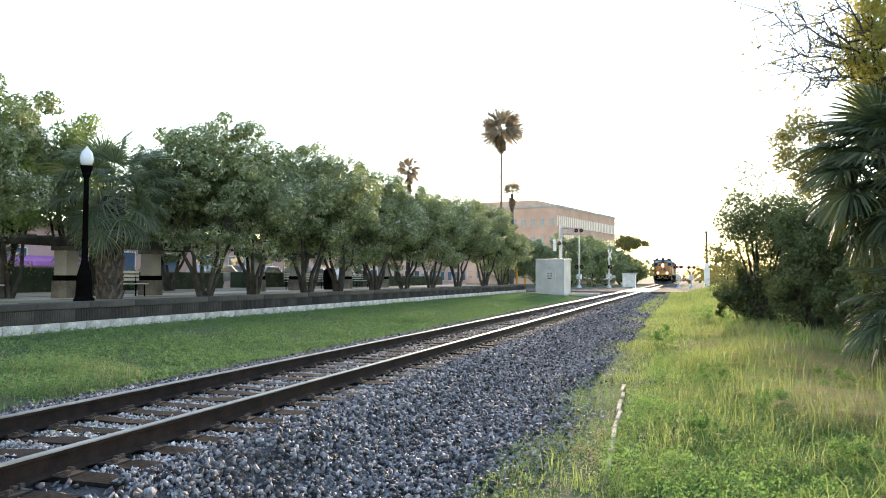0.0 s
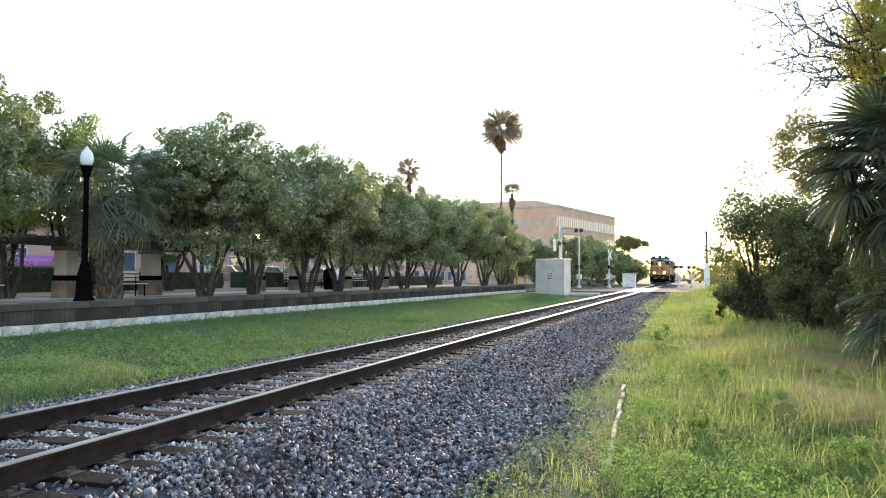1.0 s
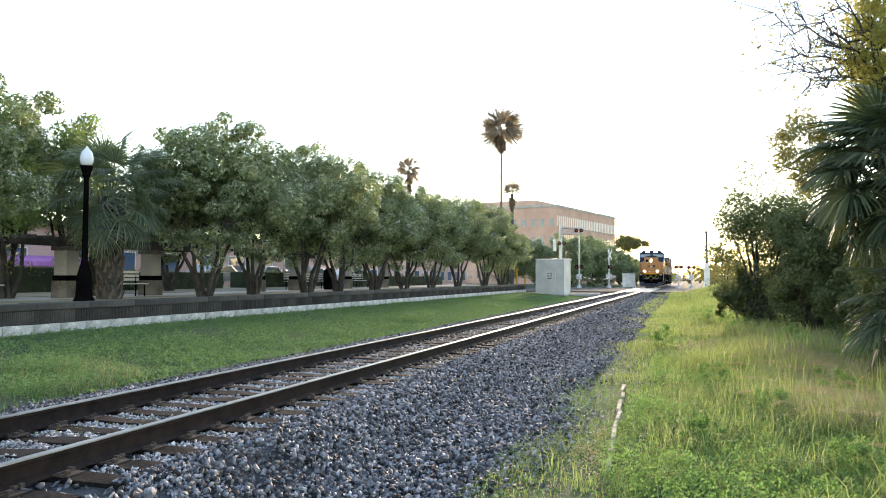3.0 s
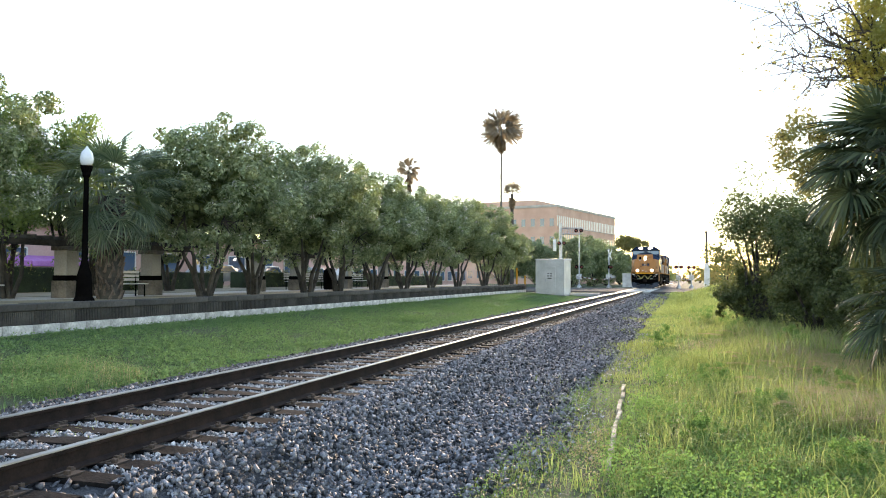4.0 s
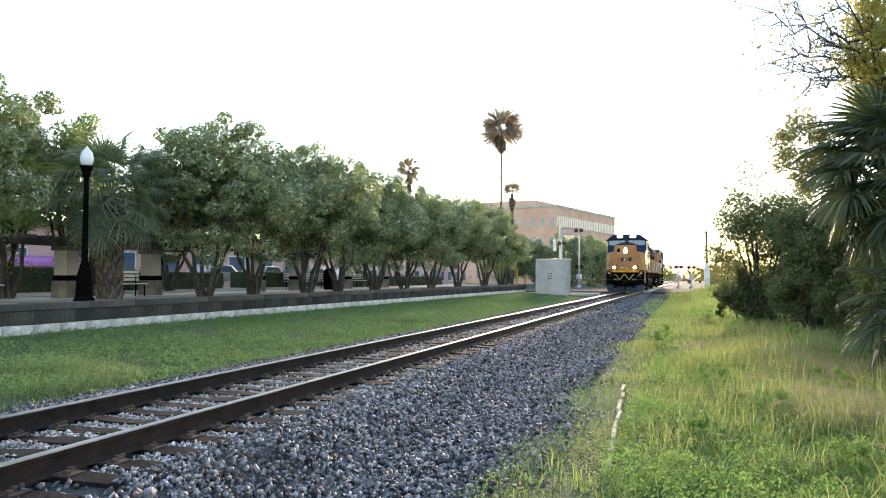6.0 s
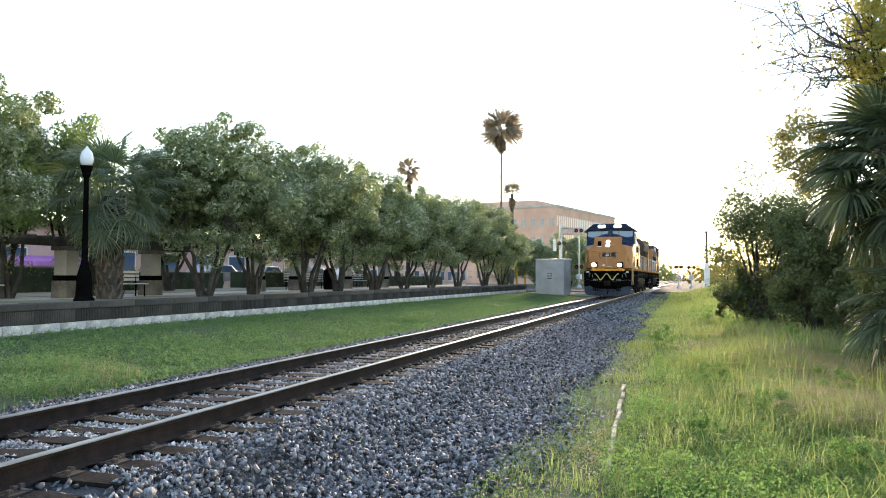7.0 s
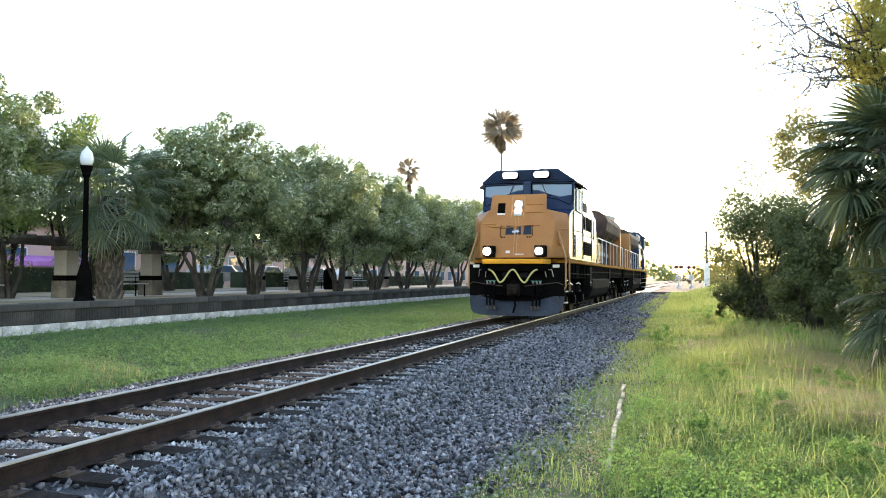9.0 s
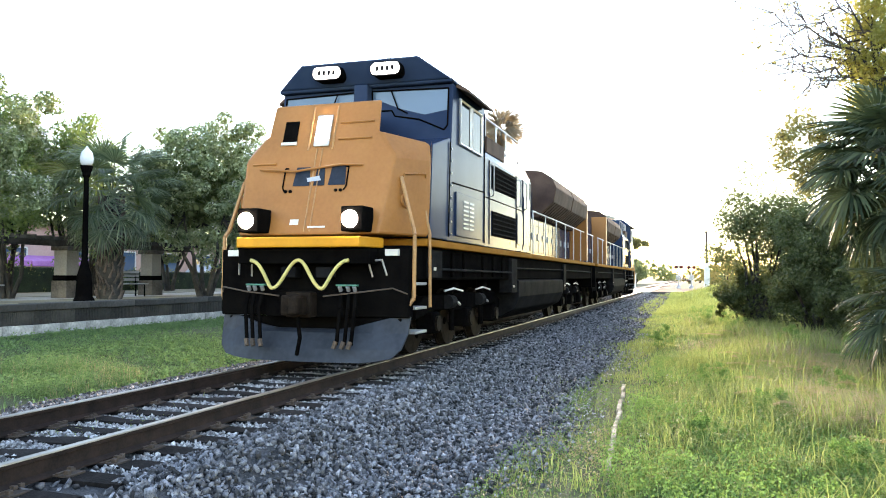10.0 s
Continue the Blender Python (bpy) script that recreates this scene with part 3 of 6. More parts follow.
        # hanging boxes, valves and air lines under the sill
        for y0, y1, z0 in ((1.35, 1.9, 1.28), (6.9, 7.45, 0.95), (14.15, 14.6, 0.9)):
            bm = bmesh.new()
            box(bm, sx * 1.2, sx * 1.5, y0, y1, z0, 1.72)
            bx_ = part("gear_box", bm, M["tank"], root, "", 0.02)
            bm = bmesh.new()
            box(bm, sx * 1.5, sx * 1.512, y0 + 0.1, y0 + 0.2, z0 + 0.12, z0 + 0.17)
            part("latch", bm, M["steel"], bx_)
        bm = bmesh.new()
        pipe(bm, [(sx * 1.48, 1.9, 1.42), (sx * 1.48, 6.9, 1.4)], 0.022, 6)
        pipe(bm, [(sx * 1.46, 7.5, 1.5), (sx * 1.46, 14.1, 1.52), (sx * 1.46, 21.0, 1.5)], 0.022, 6)
        part("air_line", bm, M["tank"], root, "dull air line under the sill")
        for y in (2.6, 3.3, 4.6, 5.4, 6.2):
            bm = bmesh.new()
            rod(bm, (sx * 1.44, y, 1.3), (sx * 1.44, y, 1.72), 0.03, n=6)
            part("hanger", bm, M["black"], root)
        # front corner steps and slanting grab rails
        bm = bmesh.new()
        pipe(bm, [(sx * 1.30, 0.55, 2.75), (sx * 1.52, 0.48, 2.0), (sx * 1.56, 0.42, 1.9), (sx * 1.56, 0.40, 1.0), (sx * 1.5, 0.36, 0.9)], 0.03, 8)
        part("grab_rail", bm, M["rust_rail"], root, "orange-brown corner grab rail")
        bm = bmesh.new()
        pipe(bm, [(sx * 1.48, 1.0, 2.4), (sx * 1.57, 1.05, 1.95), (sx * 1.58, 1.05, 0.85)], 0.025, 8)
        part("grab_rail", bm, M["rust_rail"], root)
        for z in (0.5, 0.85, 1.2):
            bm = bmesh.new()
            box(bm, sx * 1.2, sx * 1.55, 0.5, 1.0, z - 0.02, z + 0.02)
            part("step", bm, M["steel"], root, "", 0.006)
        bm = bmesh.new()
        box(bm, sx * 1.28 - 0.1, sx * 1.28 + 0.1, 0.24, 0.30, 1.60, 1.69)
        part("plate", bm, M["white_paint"], root, "small white plate")
    # rear end wall and its lamp
    bm = bmesh.new()
    box(bm, -1.45, 1.45, 21.35, 21.6, 0.9, 1.8)
    part("rear_pilot", bm, M["black"], root, "", 0.02)
    # front: yellow lip, black end sheet, plow, coupler, hoses
    bm = bmesh.new()
    solid(bm, [(-0.97, -0.18, 1.71), (0.97, -0.18, 1.71), (1.1, 0.4, 1.71), (-1.1, 0.4, 1.71)], [(-0.97, -0.18, 1.86), (0.97, -0.18, 1.86), (1.1, 0.4, 1.86), (-1.1, 0.4, 1.86)])
    part("front_lip", bm, M["bright_yellow"], root, "bright yellow anti-climber lip", 0.02)
    bm = bmesh.new()
    box(bm, -1.52, 1.52, 0.3, 0.5, 0.72, 1.7)
    part("pilot", bm, M["black"], root, "black front pilot sheet", 0.02)
    for nm, dims in (("anti_climber_box", (-1.05, 1.05, 0.0, 0.29, 1.48, 1.695)), ("draft_box", (-0.62, 0.62, 0.08, 0.29, 0.72, 1.1)), ("plow_backing", (-1.4, 1.4, 0.34, 0.48, 0.25, 0.71))):
        bm = bmesh.new()
        box(bm, *dims)
        part(nm, bm, M["black"], root, "", 0.015)
    for sx in (-1, 1):
        bm = bmesh.new()
        xs = np.linspace(0.0, 1.52, 7)
        rows_ = []
        for x in xs:
            bow = 0.22 * (x / 1.52) ** 2
            foot = 0.10 + 0.16 * max(0, x - 1.15)
            top = 0.55 + 0.24 * max(0.0, (x - 0.6) / 0.92)
            rows_.append([(sx * x, 0.02 + bow + 0.16, top), (sx * x * 0.99, 0.10 + bow, 0.5), (sx * x * 0.95, -0.02 + bow, 0.28), (sx * x * 0.87, -0.10 + bow, foot)])
        for ra, rb in zip(rows_[:-1], rows_[1:]):
            for k in range(3):
                quad = [ra[k], rb[k], rb[k + 1], ra[k + 1]]
                solid(bm, quad, [(x, y + 0.04, z) for x, y, z in quad])
        bmesh.ops.remove_doubles(bm, verts=bm.verts, dist=0.0005)
        part("plow", bm, M["plow_blue"], root, "scuffed grey-blue snow plow")
        # hose drops with steel couplings
        for x in (0.62, 0.74, 0.84):
            bm = bmesh.new()
            pipe(bm, [(sx * x, 0.02, 1.15), (sx * (x + 0.02), -0.08, 0.85), (sx * (x - 0.02), -0.1, 0.35)], 0.028, 7)
            hs = part("air_hose", bm, M["black"], root)
            bm = bmesh.new()
            rod(bm, (sx * (x - 0.02), -0.12, 0.40), (sx * (x - 0.05), -0.14, 0.30), 0.035)
            part("coupling", bm, M["plate"], hs)
            bm = bmesh.new()
            rod(bm, (sx * x, -0.01, 1.10), (sx * x, -0.05, 1.16), 0.03)
            part("valve", bm, M["steel"], hs)
        bm = bmesh.new()
        pipe(bm, [(sx * 0.35, -0.02, 1.02), (sx * 0.9, -0.05, 1.08), (sx * 1.35, 0.1, 1.14), (sx * 1.5, 0.3, 1.06)], 0.012)
        part("cut_lever", bm, M["plate"], root)
        bm = bmesh.new()
        pipe(bm, [(sx * 0.98, 0.27, 1.3), (sx * 0.94, 0.2, 1.52), (sx * 1.15, 0.2, 1.54), (sx * 1.2, 0.27, 1.32)], 0.014)
        part("hand_hold", bm, M["steel"], root)
        bm = bmesh.new()
        box(bm, sx * 0.72 - 0.16, sx * 0.72 + 0.16, -0.06, 0.02, 1.165, 1.19)
        part("hose_bracket", bm, M["teal"], root, "green hose bracket", 0.006)
        bm = bmesh.new()
        box(bm, sx * 0.28 - 0.12, sx * 0.28 + 0.12, 0.1, 0.31, 1.28, 1.44)
        part("receptacle", bm, M["tank"], root, "", 0.02)
    bm = bmesh.new()
    box(bm, -0.2, 0.2, -0.12, 0.4, 0.72, 1.08)
    box(bm, -0.13, 0.16, -0.38, -0.1, 0.76, 1.04)
    box(bm, 0.05, 0.2, -0.5, -0.3, 0.78, 1.02)
    part("coupler", bm, M["wheel_steel"], root, "rusty knuckle coupler", 0.03)
    bm = bmesh.new()
    pipe(bm, [(0.02, -0.15, 0.72), (0.1, -0.22, 0.45), (0.02, -0.16, 0.2)], 0.03, 8)
    part("brake_hose", bm, M["black"], root)
    # the looped cable across the front
    bm = bmesh.new()
    loop = []
    for k in range(41):
        u = -1 + k / 20
        loop.append((u * 0.78 - 0.02 + 0.05 * math.sin(2 * math.pi * u) * (abs(u) > 0.5), -0.06 - 0.05 * math.sin(math.pi * abs(u)), 1.33 + 0.2 * math.cos(2 * math.pi * u)))
    tube(bm, loop, 0.027, 8)
    part("loop_cable", bm, M["hose"], root, "pale yellow looped cable", smooth=True)
    # bogies: side frames, boxes, springs, turning wheelsets
    for first in (0, 3):
        ys = AXLES[first:first + 3]
        for sx in (-1, 1):
            bm = bmesh.new()
            prof = [(ys[0] - 0.75, 0.62), (ys[0] - 0.75, 0.82), (ys[0] - 0.3, 0.98), (ys[1], 1.02), (ys[2] + 0.3, 0.98), (ys[2] + 0.75, 0.82), (ys[2] + 0.75, 0.62), (ys[2] + 0.3, 0.74), (ys[1], 0.66), (ys[0] + 0.3, 0.74)]
            solid(bm, [(sx * 0.98, y, z) for y, z in prof], [(sx * 1.16, y, z) for y, z in prof])
            fr = part("bogie_frame", bm, M["black"], root, "black cast bogie frame", 0.02)
            for y in ys:
                bm = bmesh.new()
                box(bm, sx * 0.95, sx * 1.26, y - 0.2, y + 0.2, 0.36, 0.72)
                part("axle_box", bm, M["black"], fr, "", 0.04)
                bm = bmesh.new()
                rod(bm, (sx * 1.24, y, 0.53), (sx * 1.30, y, 0.53), 0.13, n=14)
                part("bearing_cap", bm, M["wheel_steel"], fr)
            for y in ((ys[0] + ys[1]) / 2, (ys[1] + ys[2]) / 2):
                bm = bmesh.new()
                rod(bm, (sx * 1.2, y - 0.3, 0.86), (sx * 1.2, y + 0.02, 0.86), 0.13, 0.12, 14)
                part("brake_cylinder", bm, M["tank"], fr, "", 0.012)
                bm = bmesh.new()
                pipe(bm, [(sx * 1.26, y - 0.6, 1.06), (sx * 1.27, y - 0.1, 1.1), (sx * 1.26, y + 0.5, 1.04)], 0.018)
                part("brake_pipe", bm, M["steel"], fr)
                bm = bmesh.new()
                rod(bm, (sx * 1.27, y + 0.06, 0.86), (sx * 1.27, y + 0.3, 0.8), 0.022)
                part("push_rod", bm, M["steel"], fr)
                bm = bmesh.new()
                rod(bm, (sx * 1.2, y, 0.35), (sx * 1.2, y, 1.0), 0.05)
                rod(bm, (sx * 1.2, y - 0.15, 1.05), (sx * 1.2, y + 0.25, 1.15), 0.07)
                part("damper", bm, M["black"], fr)
        for y in ys:
            ws_ = new("wheelset")
            ws_.parent = root
            ws_.matrix_basis = pose(0, y, WHEEL_R)
            for sx in (-1, 1):
                bm = bmesh.new()
                x0, x1 = sx * 0.70, sx * 0.83
                rod(bm, (x0, 0, 0), (x1, 0, 0), WHEEL_R - 0.005, WHEEL_R - 0.012, 32)
                rod(bm, (sx * 0.67, 0, 0), (sx * 0.705, 0, 0), WHEEL_R + 0.025, WHEEL_R + 0.02, 32)
                wheel = part("wheel", bm, M["wheel_steel"], ws_, "steel wheel", 0.006)
                for a in range(3):
                    bm = bmesh.new()
                    c, s = math.cos(a * 2.094), math.sin(a * 2.094)
                    rod(bm, (sx * 0.825, 0.28 * c, 0.28 * s), (sx * 0.84, 0.28 * c, 0.28 * s), 0.07, n=8)
                    part("boss", bm, M["black"], ws_)
            bm = bmesh.new()
            rod(bm, (-0.95, 0, 0), (0.95, 0, 0), 0.09, n=12)
            part("axle", bm, M["plate"], ws_)
            tagged(ws_, "steel wheelset turning under its bogie")
            wheelsets.append((ws_, y))
    return root


leader = locomotive("locomotive", "orange-nosed dark blue diesel locomotive with lit headlights", True)
trailer = locomotive("locomotive", "dark blue trailing diesel locomotive running cab last", False)
TRAILER_BACK = 22.2 + 22.0



# ---- plaza, retaining wall ----
WALL_X, WALL_END = -8.5, 66.5
bm = bmesh.new()
box(bm, -8.95, WALL_X - 0.03, -22, WALL_END, -0.5, 0.56)
wall = part("wall_west", bm, M["wall_dark"])
tagged(wall, "low stained concrete retaining wall with a pale block base", "wall", kind="structure")
bm = bmesh.new()
box(bm, -120, -8.9, -60, 68, -0.4, 0.56)
plaza = part("plaza_floor", bm, M["concrete"])
tagged(plaza, "pale concrete plaza behind the retaining wall", "pavement", kind="structure")
bm = bmesh.new()
box(bm, -12.6, -9.4, -20, 66, 0.5, 0.575)
box(bm, -40, -15.5, -20, 66, 0.5, 0.575)
beds = part("lawn_bed", bm, M["soil"], None, "", 0.01)
tagged(beds, "dry tan earth strip under the plaza trees", "soil", kind="structure")

# ---- vegetation builders ----


def leaf_cloud(r, centres, radii, per, size, flat=0.5, shell=0.0, face=0.0):
    """Folded leaves scattered in soft clusters; face turns them outward and up, shell keeps them near the cluster's skin."""
    n = len(centres) * per
    c = np.repeat(centres, per, 0)
    rad = np.repeat(radii, per)[:, None]
    d = r.standard_normal((n, 3))
    d /= np.linalg.norm(d, axis=1)[:, None]
    p = c + d * rad * (shell + (1 - shell) * np.cbrt(r.random((n, 1)))) * np.array([1, 1, 0.8])
    w = r.standard_normal((n, 3))
    w /= np.linalg.norm(w, axis=1)[:, None]
    w = w * (1 - face) + (d + np.array([0, 0, 0.6])) * face
    w /= np.linalg.norm(w, axis=1)[:, None]
    a = np.cross(w, r.standard_normal((n, 3)))
    a /= np.linalg.norm(a, axis=1)[:, None]
    b = np.cross(w, a)
    s = size * r.uniform(0.6, 1.35, (n, 1))
    tip, side = a * s, b * s * flat * 0.5
    fold = w * s * 0.12
    v = np.stack([p - tip * 0.5, p + side + fold, p + tip * 0.5, p - side + fold], 1).reshape(-1, 3)
    return v, np.arange(n * 4).reshape(n, 4)


def limb_paths(r, root, ends, r0, bm, wobble=0.15):
    """Tapered bent limbs from a root to each end."""
    for e in ends:
        p, q = Vector(root), Vector(e)
        last, k = p, 4
        for i in range(1, k + 1):
            u = i / k
            m = p.lerp(q, u) + Vector(r.standard_normal(3) * wobble * (1 - u))
            m.z += 0.25 * math.sin(u * math.pi) * (q - p).length * 0.15
            rod(bm, last, m, r0 * (1 - 0.8 * (i - 1) / k), r0 * (1 - 0.8 * u), 6)
            last = m


def crown_points(r, n, size, centre, hollow=0.55):
    d = r.standard_normal((n, 3))
    d /= np.linalg.norm(d, axis=1)[:, None]
    k = hollow + (1 - hollow) * r.random((n, 1))
    lump = 1 + 0.18 * np.sin(3 * d[:, :1] + 2 * d[:, 1:2] + 4 * d[:, 2:3])
    return np.asarray(centre) + d * k * lump * np.asarray(size)


def myrtle(seed):
    """A many-stemmed crape myrtle, base at the origin."""
    r = np.random.default_rng(seed)
    root = thing("crape_myrtle", "dark green crape myrtle with pale blossom and several trunks", "tree", group="trees along the wall")
    centres = crown_points(r, 150, (2.6, 2.95, 2.1), (0, 0, 3.7), 0.68)
    extra = crown_points(r, 18, (1.9, 2.1, 0.6), (0.2, 0, 5.6))
    centres = np.concatenate([centres, extra])
    radii = r.uniform(0.26, 0.5, len(centres))
    v, f = leaf_cloud(r, centres, radii, 185, 0.125, 0.5, 0.45, 0.55)
    # a darker leaf fills the crown to paint its inner shade
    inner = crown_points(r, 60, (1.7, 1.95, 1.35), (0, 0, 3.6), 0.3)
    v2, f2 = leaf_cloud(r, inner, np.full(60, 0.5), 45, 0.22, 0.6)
    tagged(raw("inner_foliage", v2, f2, M["leaf_bush"], root), "inner leaves of the crown, shade put into their dark colour")
    crown = raw("crown", v, f, M["leaf_myrtle"], root)
    tagged(crown, "dense small-leaved crown")
    outer = centres[np.argsort(-np.linalg.norm((centres - (0, 0, 3.6)) / (2.3, 2.6, 2), axis=1))[:90]]
    v, f = leaf_cloud(r, outer + (0.25, 0, 0.2), np.full(len(outer), 0.13), 16, 0.06, 0.8)
    tagged(raw("blossom", v, f, M["blossom"], root), "pale blossom sprays")
    for k in range(5):
        a = k * 1.256 + r.uniform(-0.4, 0.4)
        foot = (0.16 * math.cos(a), 0.16 * math.sin(a), -0.03)
        top = (0.95 * math.cos(a), 1.1 * math.sin(a), 2.6)
        bm = bmesh.new()
        limb_paths(r, foot, [top], 0.105, bm, 0.13)
        near = centres[np.argsort(np.linalg.norm(centres - top, axis=1))[:7]]
        limb_paths(r, top, near, 0.03, bm, 0.1)
        part("trunk", bm, M["bark"], root, "smooth grey-brown trunk")
    return root


def frond(r, petiole, fan, blades=26, spread=2.2, droop=0.35, wide=1.0, nod=0.0):
    """A fan frond along +x: stalk, then blades that radiate and hang at their tips."""
    vs, fs = [], []

    def strip(pts, widths, up):
        base = len(vs)
        for (p, w) in zip(pts, widths):
            vs.append(p + up * w)
            vs.append(p - up * w)
        for i in range(len(pts) - 1):
            b = base + 2 * i
            fs.append((b, b + 1, b + 3, b + 2))
    tip = np.array([petiole, 0, 0.0])
    strip([np.array([0, 0, 0.0]), np.array([petiole * 0.5, 0, 0.03]), tip], [0.022, 0.018, 0.013], np.array([0, 1.0, 0]))
    for k in range(blades):
        a = (k / (blades - 1) - 0.5) * 2 * spread + r.normal(0, 0.02)
        L = fan * (0.72 + 0.28 * math.cos(a * 0.6)) * r.uniform(0.9, 1.05)
        d = np.array([math.cos(a) * math.cos(nod), math.sin(a), -math.cos(a) * math.sin(nod)])
        side = np.array([-math.sin(a), math.cos(a), 0.35 * (-1) ** k])
        p1 = tip + d * L * 0.5 + np.array([0, 0, 0.10 * L])
        p2 = tip + d * L * 0.82 + np.array([0, 0, -0.02 * L])
        p3 = tip + d * L * (0.98 - 0.2 * droop) + np.array([0, 0, -droop * L * r.uniform(0.5, 1.2)])
        strip([tip, p1, p2, p3], [0.008, 0.034 * fan * wide, 0.022 * fan * wide, 0.003], side)
    return np.array(vs), np.array(fs)


def place_frond(v, azimuth, pitch, roll, at, hang=0.0):
    m = (Matrix.Rotation(azimuth, 3, "Z") @ Matrix.Rotation(-pitch, 3, "Y") @ Matrix.Rotation(roll, 3, "X"))
    sag = np.stack([np.zeros(len(v)), np.zeros(len(v)), hang * (v ** 2).sum(1)], 1)
    return v @ np.array(m).T - sag + np.asarray(at)


def fan_palm(name, label, seed, height, fronds, petiole, fan, leaf, trunk_r, pitch_low=-1.1, pitch_high=1.35, skirt=0, boots=True, blades=24, trunk_mat="bark", wide=1.0, spread=2.2, nod=0.0, hang=0.01, twist=0.4):
    """A fan palm, base at the origin; each frond is a part of it."""
    r = np.random.default_rng(seed)
    root = thing(name, label, "palm tree")
    bm = bmesh.new()
    k = max(4, int(height / 0.5))
    for i in range(k):
        rod(bm, (0, 0, -0.1 + (height + 0.1) * i / k), (0, 0, -0.1 + (height + 0.1) * (i + 1) / k), trunk_r * (1.25 - 0.3 * i / k), trunk_r * (1.25 - 0.3 * (i + 1) / k), 12)
    trunk = part("trunk", bm, M[trunk_mat], root, "fibrous palm trunk")
    if boots:
        for i in range(int(height / 0.17)):
            for j in range(7):
                a = j * 0.8976 + i * 0.45
                z = 0.12 + i * 0.17
                bm = bmesh.new()
                d = Vector((math.cos(a), math.sin(a), 0))
                s = Vector((-math.sin(a), math.cos(a), 0))
                b0 = d * trunk_r * 1.12 + Vector((0, 0, z - 0.14))
                rod(bm, b0, d * (trunk_r * 1.12 + 0.1) + s * 0.11 * (-1) ** (i + j) + Vector((0, 0, z + 0.16)), 0.05, 0.022, 5)
                part("leaf_base", bm, M["leaf_boot"], trunk)
    pool = [frond(r, petiole * r.uniform(0.8, 1.15), fan * r.uniform(0.85, 1.1), blades, spread, r.uniform(0.1, 0.35), wide, nod) for _ in range(4)]
    for i in range(fronds):
        u = (i + 0.5) / fronds
        pitch = math.asin(math.sin(pitch_high) + (math.sin(pitch_low) - math.sin(pitch_high)) * u)
        v, f = pool[i % 4]
        v = place_frond(v, i * 2.39996 + r.normal(0, 0.15), pitch, r.normal(0, twist), (0, 0, height + 0.12 * (1 - u)), hang)
        raw("frond", v, f, M[leaf], root)
    for i in range(skirt):
        v, f = pool[i % 4]
        drop = r.random()
        v = place_frond(v * (0.75 - 0.35 * drop), i * 2.39996, -1.2 - 0.2 * drop + r.normal(0, 0.08), r.normal(0, 0.4), (0, 0, height - 0.1 - 1.5 * drop))
        tagged(raw("dead_frond", v, f, M["dead_frond"], root), "hanging dry brown frond")
    return root


def bush(name, label, seed, at, size, clusters, per, leaf, leaf_size, stems=6, low=0.25, category="bush", group="", blade=0.5):
    r = np.random.default_rng(seed)
    root = thing(name, label, category, at, group)
    c = crown_points(r, clusters, size, (0, 0, size[2] * (1 - low) + 0.2), 0.45)
    c = c[c[:, 2] > 0.15]
    v, f = leaf_cloud(r, c, r.uniform(0.14, 0.24, len(c)) * max(size), per, leaf_size, blade)
    tagged(raw("foliage", v, f, M[leaf], root), "uneven leafy foliage")
    for k in range(stems):
        bm = bmesh.new()
        a = k * 6.283 / stems
        limb_paths(r, (0.12 * math.cos(a), 0.12 * math.sin(a), -0.1), c[r.integers(0, len(c), 3)], 0.045 + 0.012 * size[2], bm, 0.15)
        part("stem", bm, M["bark"], root)
    return root


# ---- plaza trees ----
variants = [myrtle(s) for s in (11, 12, 13)]
ROW = [(12.6, -11.0, 0.88), (22.6, -10.5, 1.0), (26.3, -10.9, 0.96), (29.7, -10.4, 1.02), (33.6, -10.8, 1.0), (37.6, -10.6, 1.0), (42.0, -10.6, 0.97), (46.4, -10.5, 0.98), (52.3, -10.5, 1.03), (60.0, -10.6, 1.06), (66.0, -10.7, 0.9)]
for i, (y, x, s) in enumerate(ROW):
    src = variants[i % 3]
    m = pose(x, y, 0.56, 0, 0, (i * 137) % 360)
    if i < 3:
        src.matrix_basis = m @ Matrix.Diagonal((s, s, s, 1))
        ob = src
    else:
        ob = copy_thing(src, m)
        ob.scale = (s, s, s)
for i, (x, y, s) in enumerate(((-16.5, 19.0, 1.1), (-18.0, 30.5, 0.95), (-19.0, 45.0, 0.9), (-18.0, 52.0, 0.95), (-18.5, 60.0, 1.0))):
    ob = copy_thing(variants[(i + 1) % 3], pose(x, y, 0.56, 0, 0, 40 + 77 * i))
    ob.scale = (s, s, s)

# light-leaved taller trees behind
for i, (x, y, w, h) in enumerate(((-13.2, 14.8, 2.2, 3.25), (-14.8, 18.6, 1.2, 3.55), (-14.5, 20.7, 1.0, 3.4), (-14.7, 22.2, 0.8, 3.4))):
    bush("shade_tree", "airy light green tree above the plaza", 50 + i, (x, y, 0.56), (w, w, h * 0.76), 80, 115, "leaf_light", 0.115, 3, -0.36, "tree")

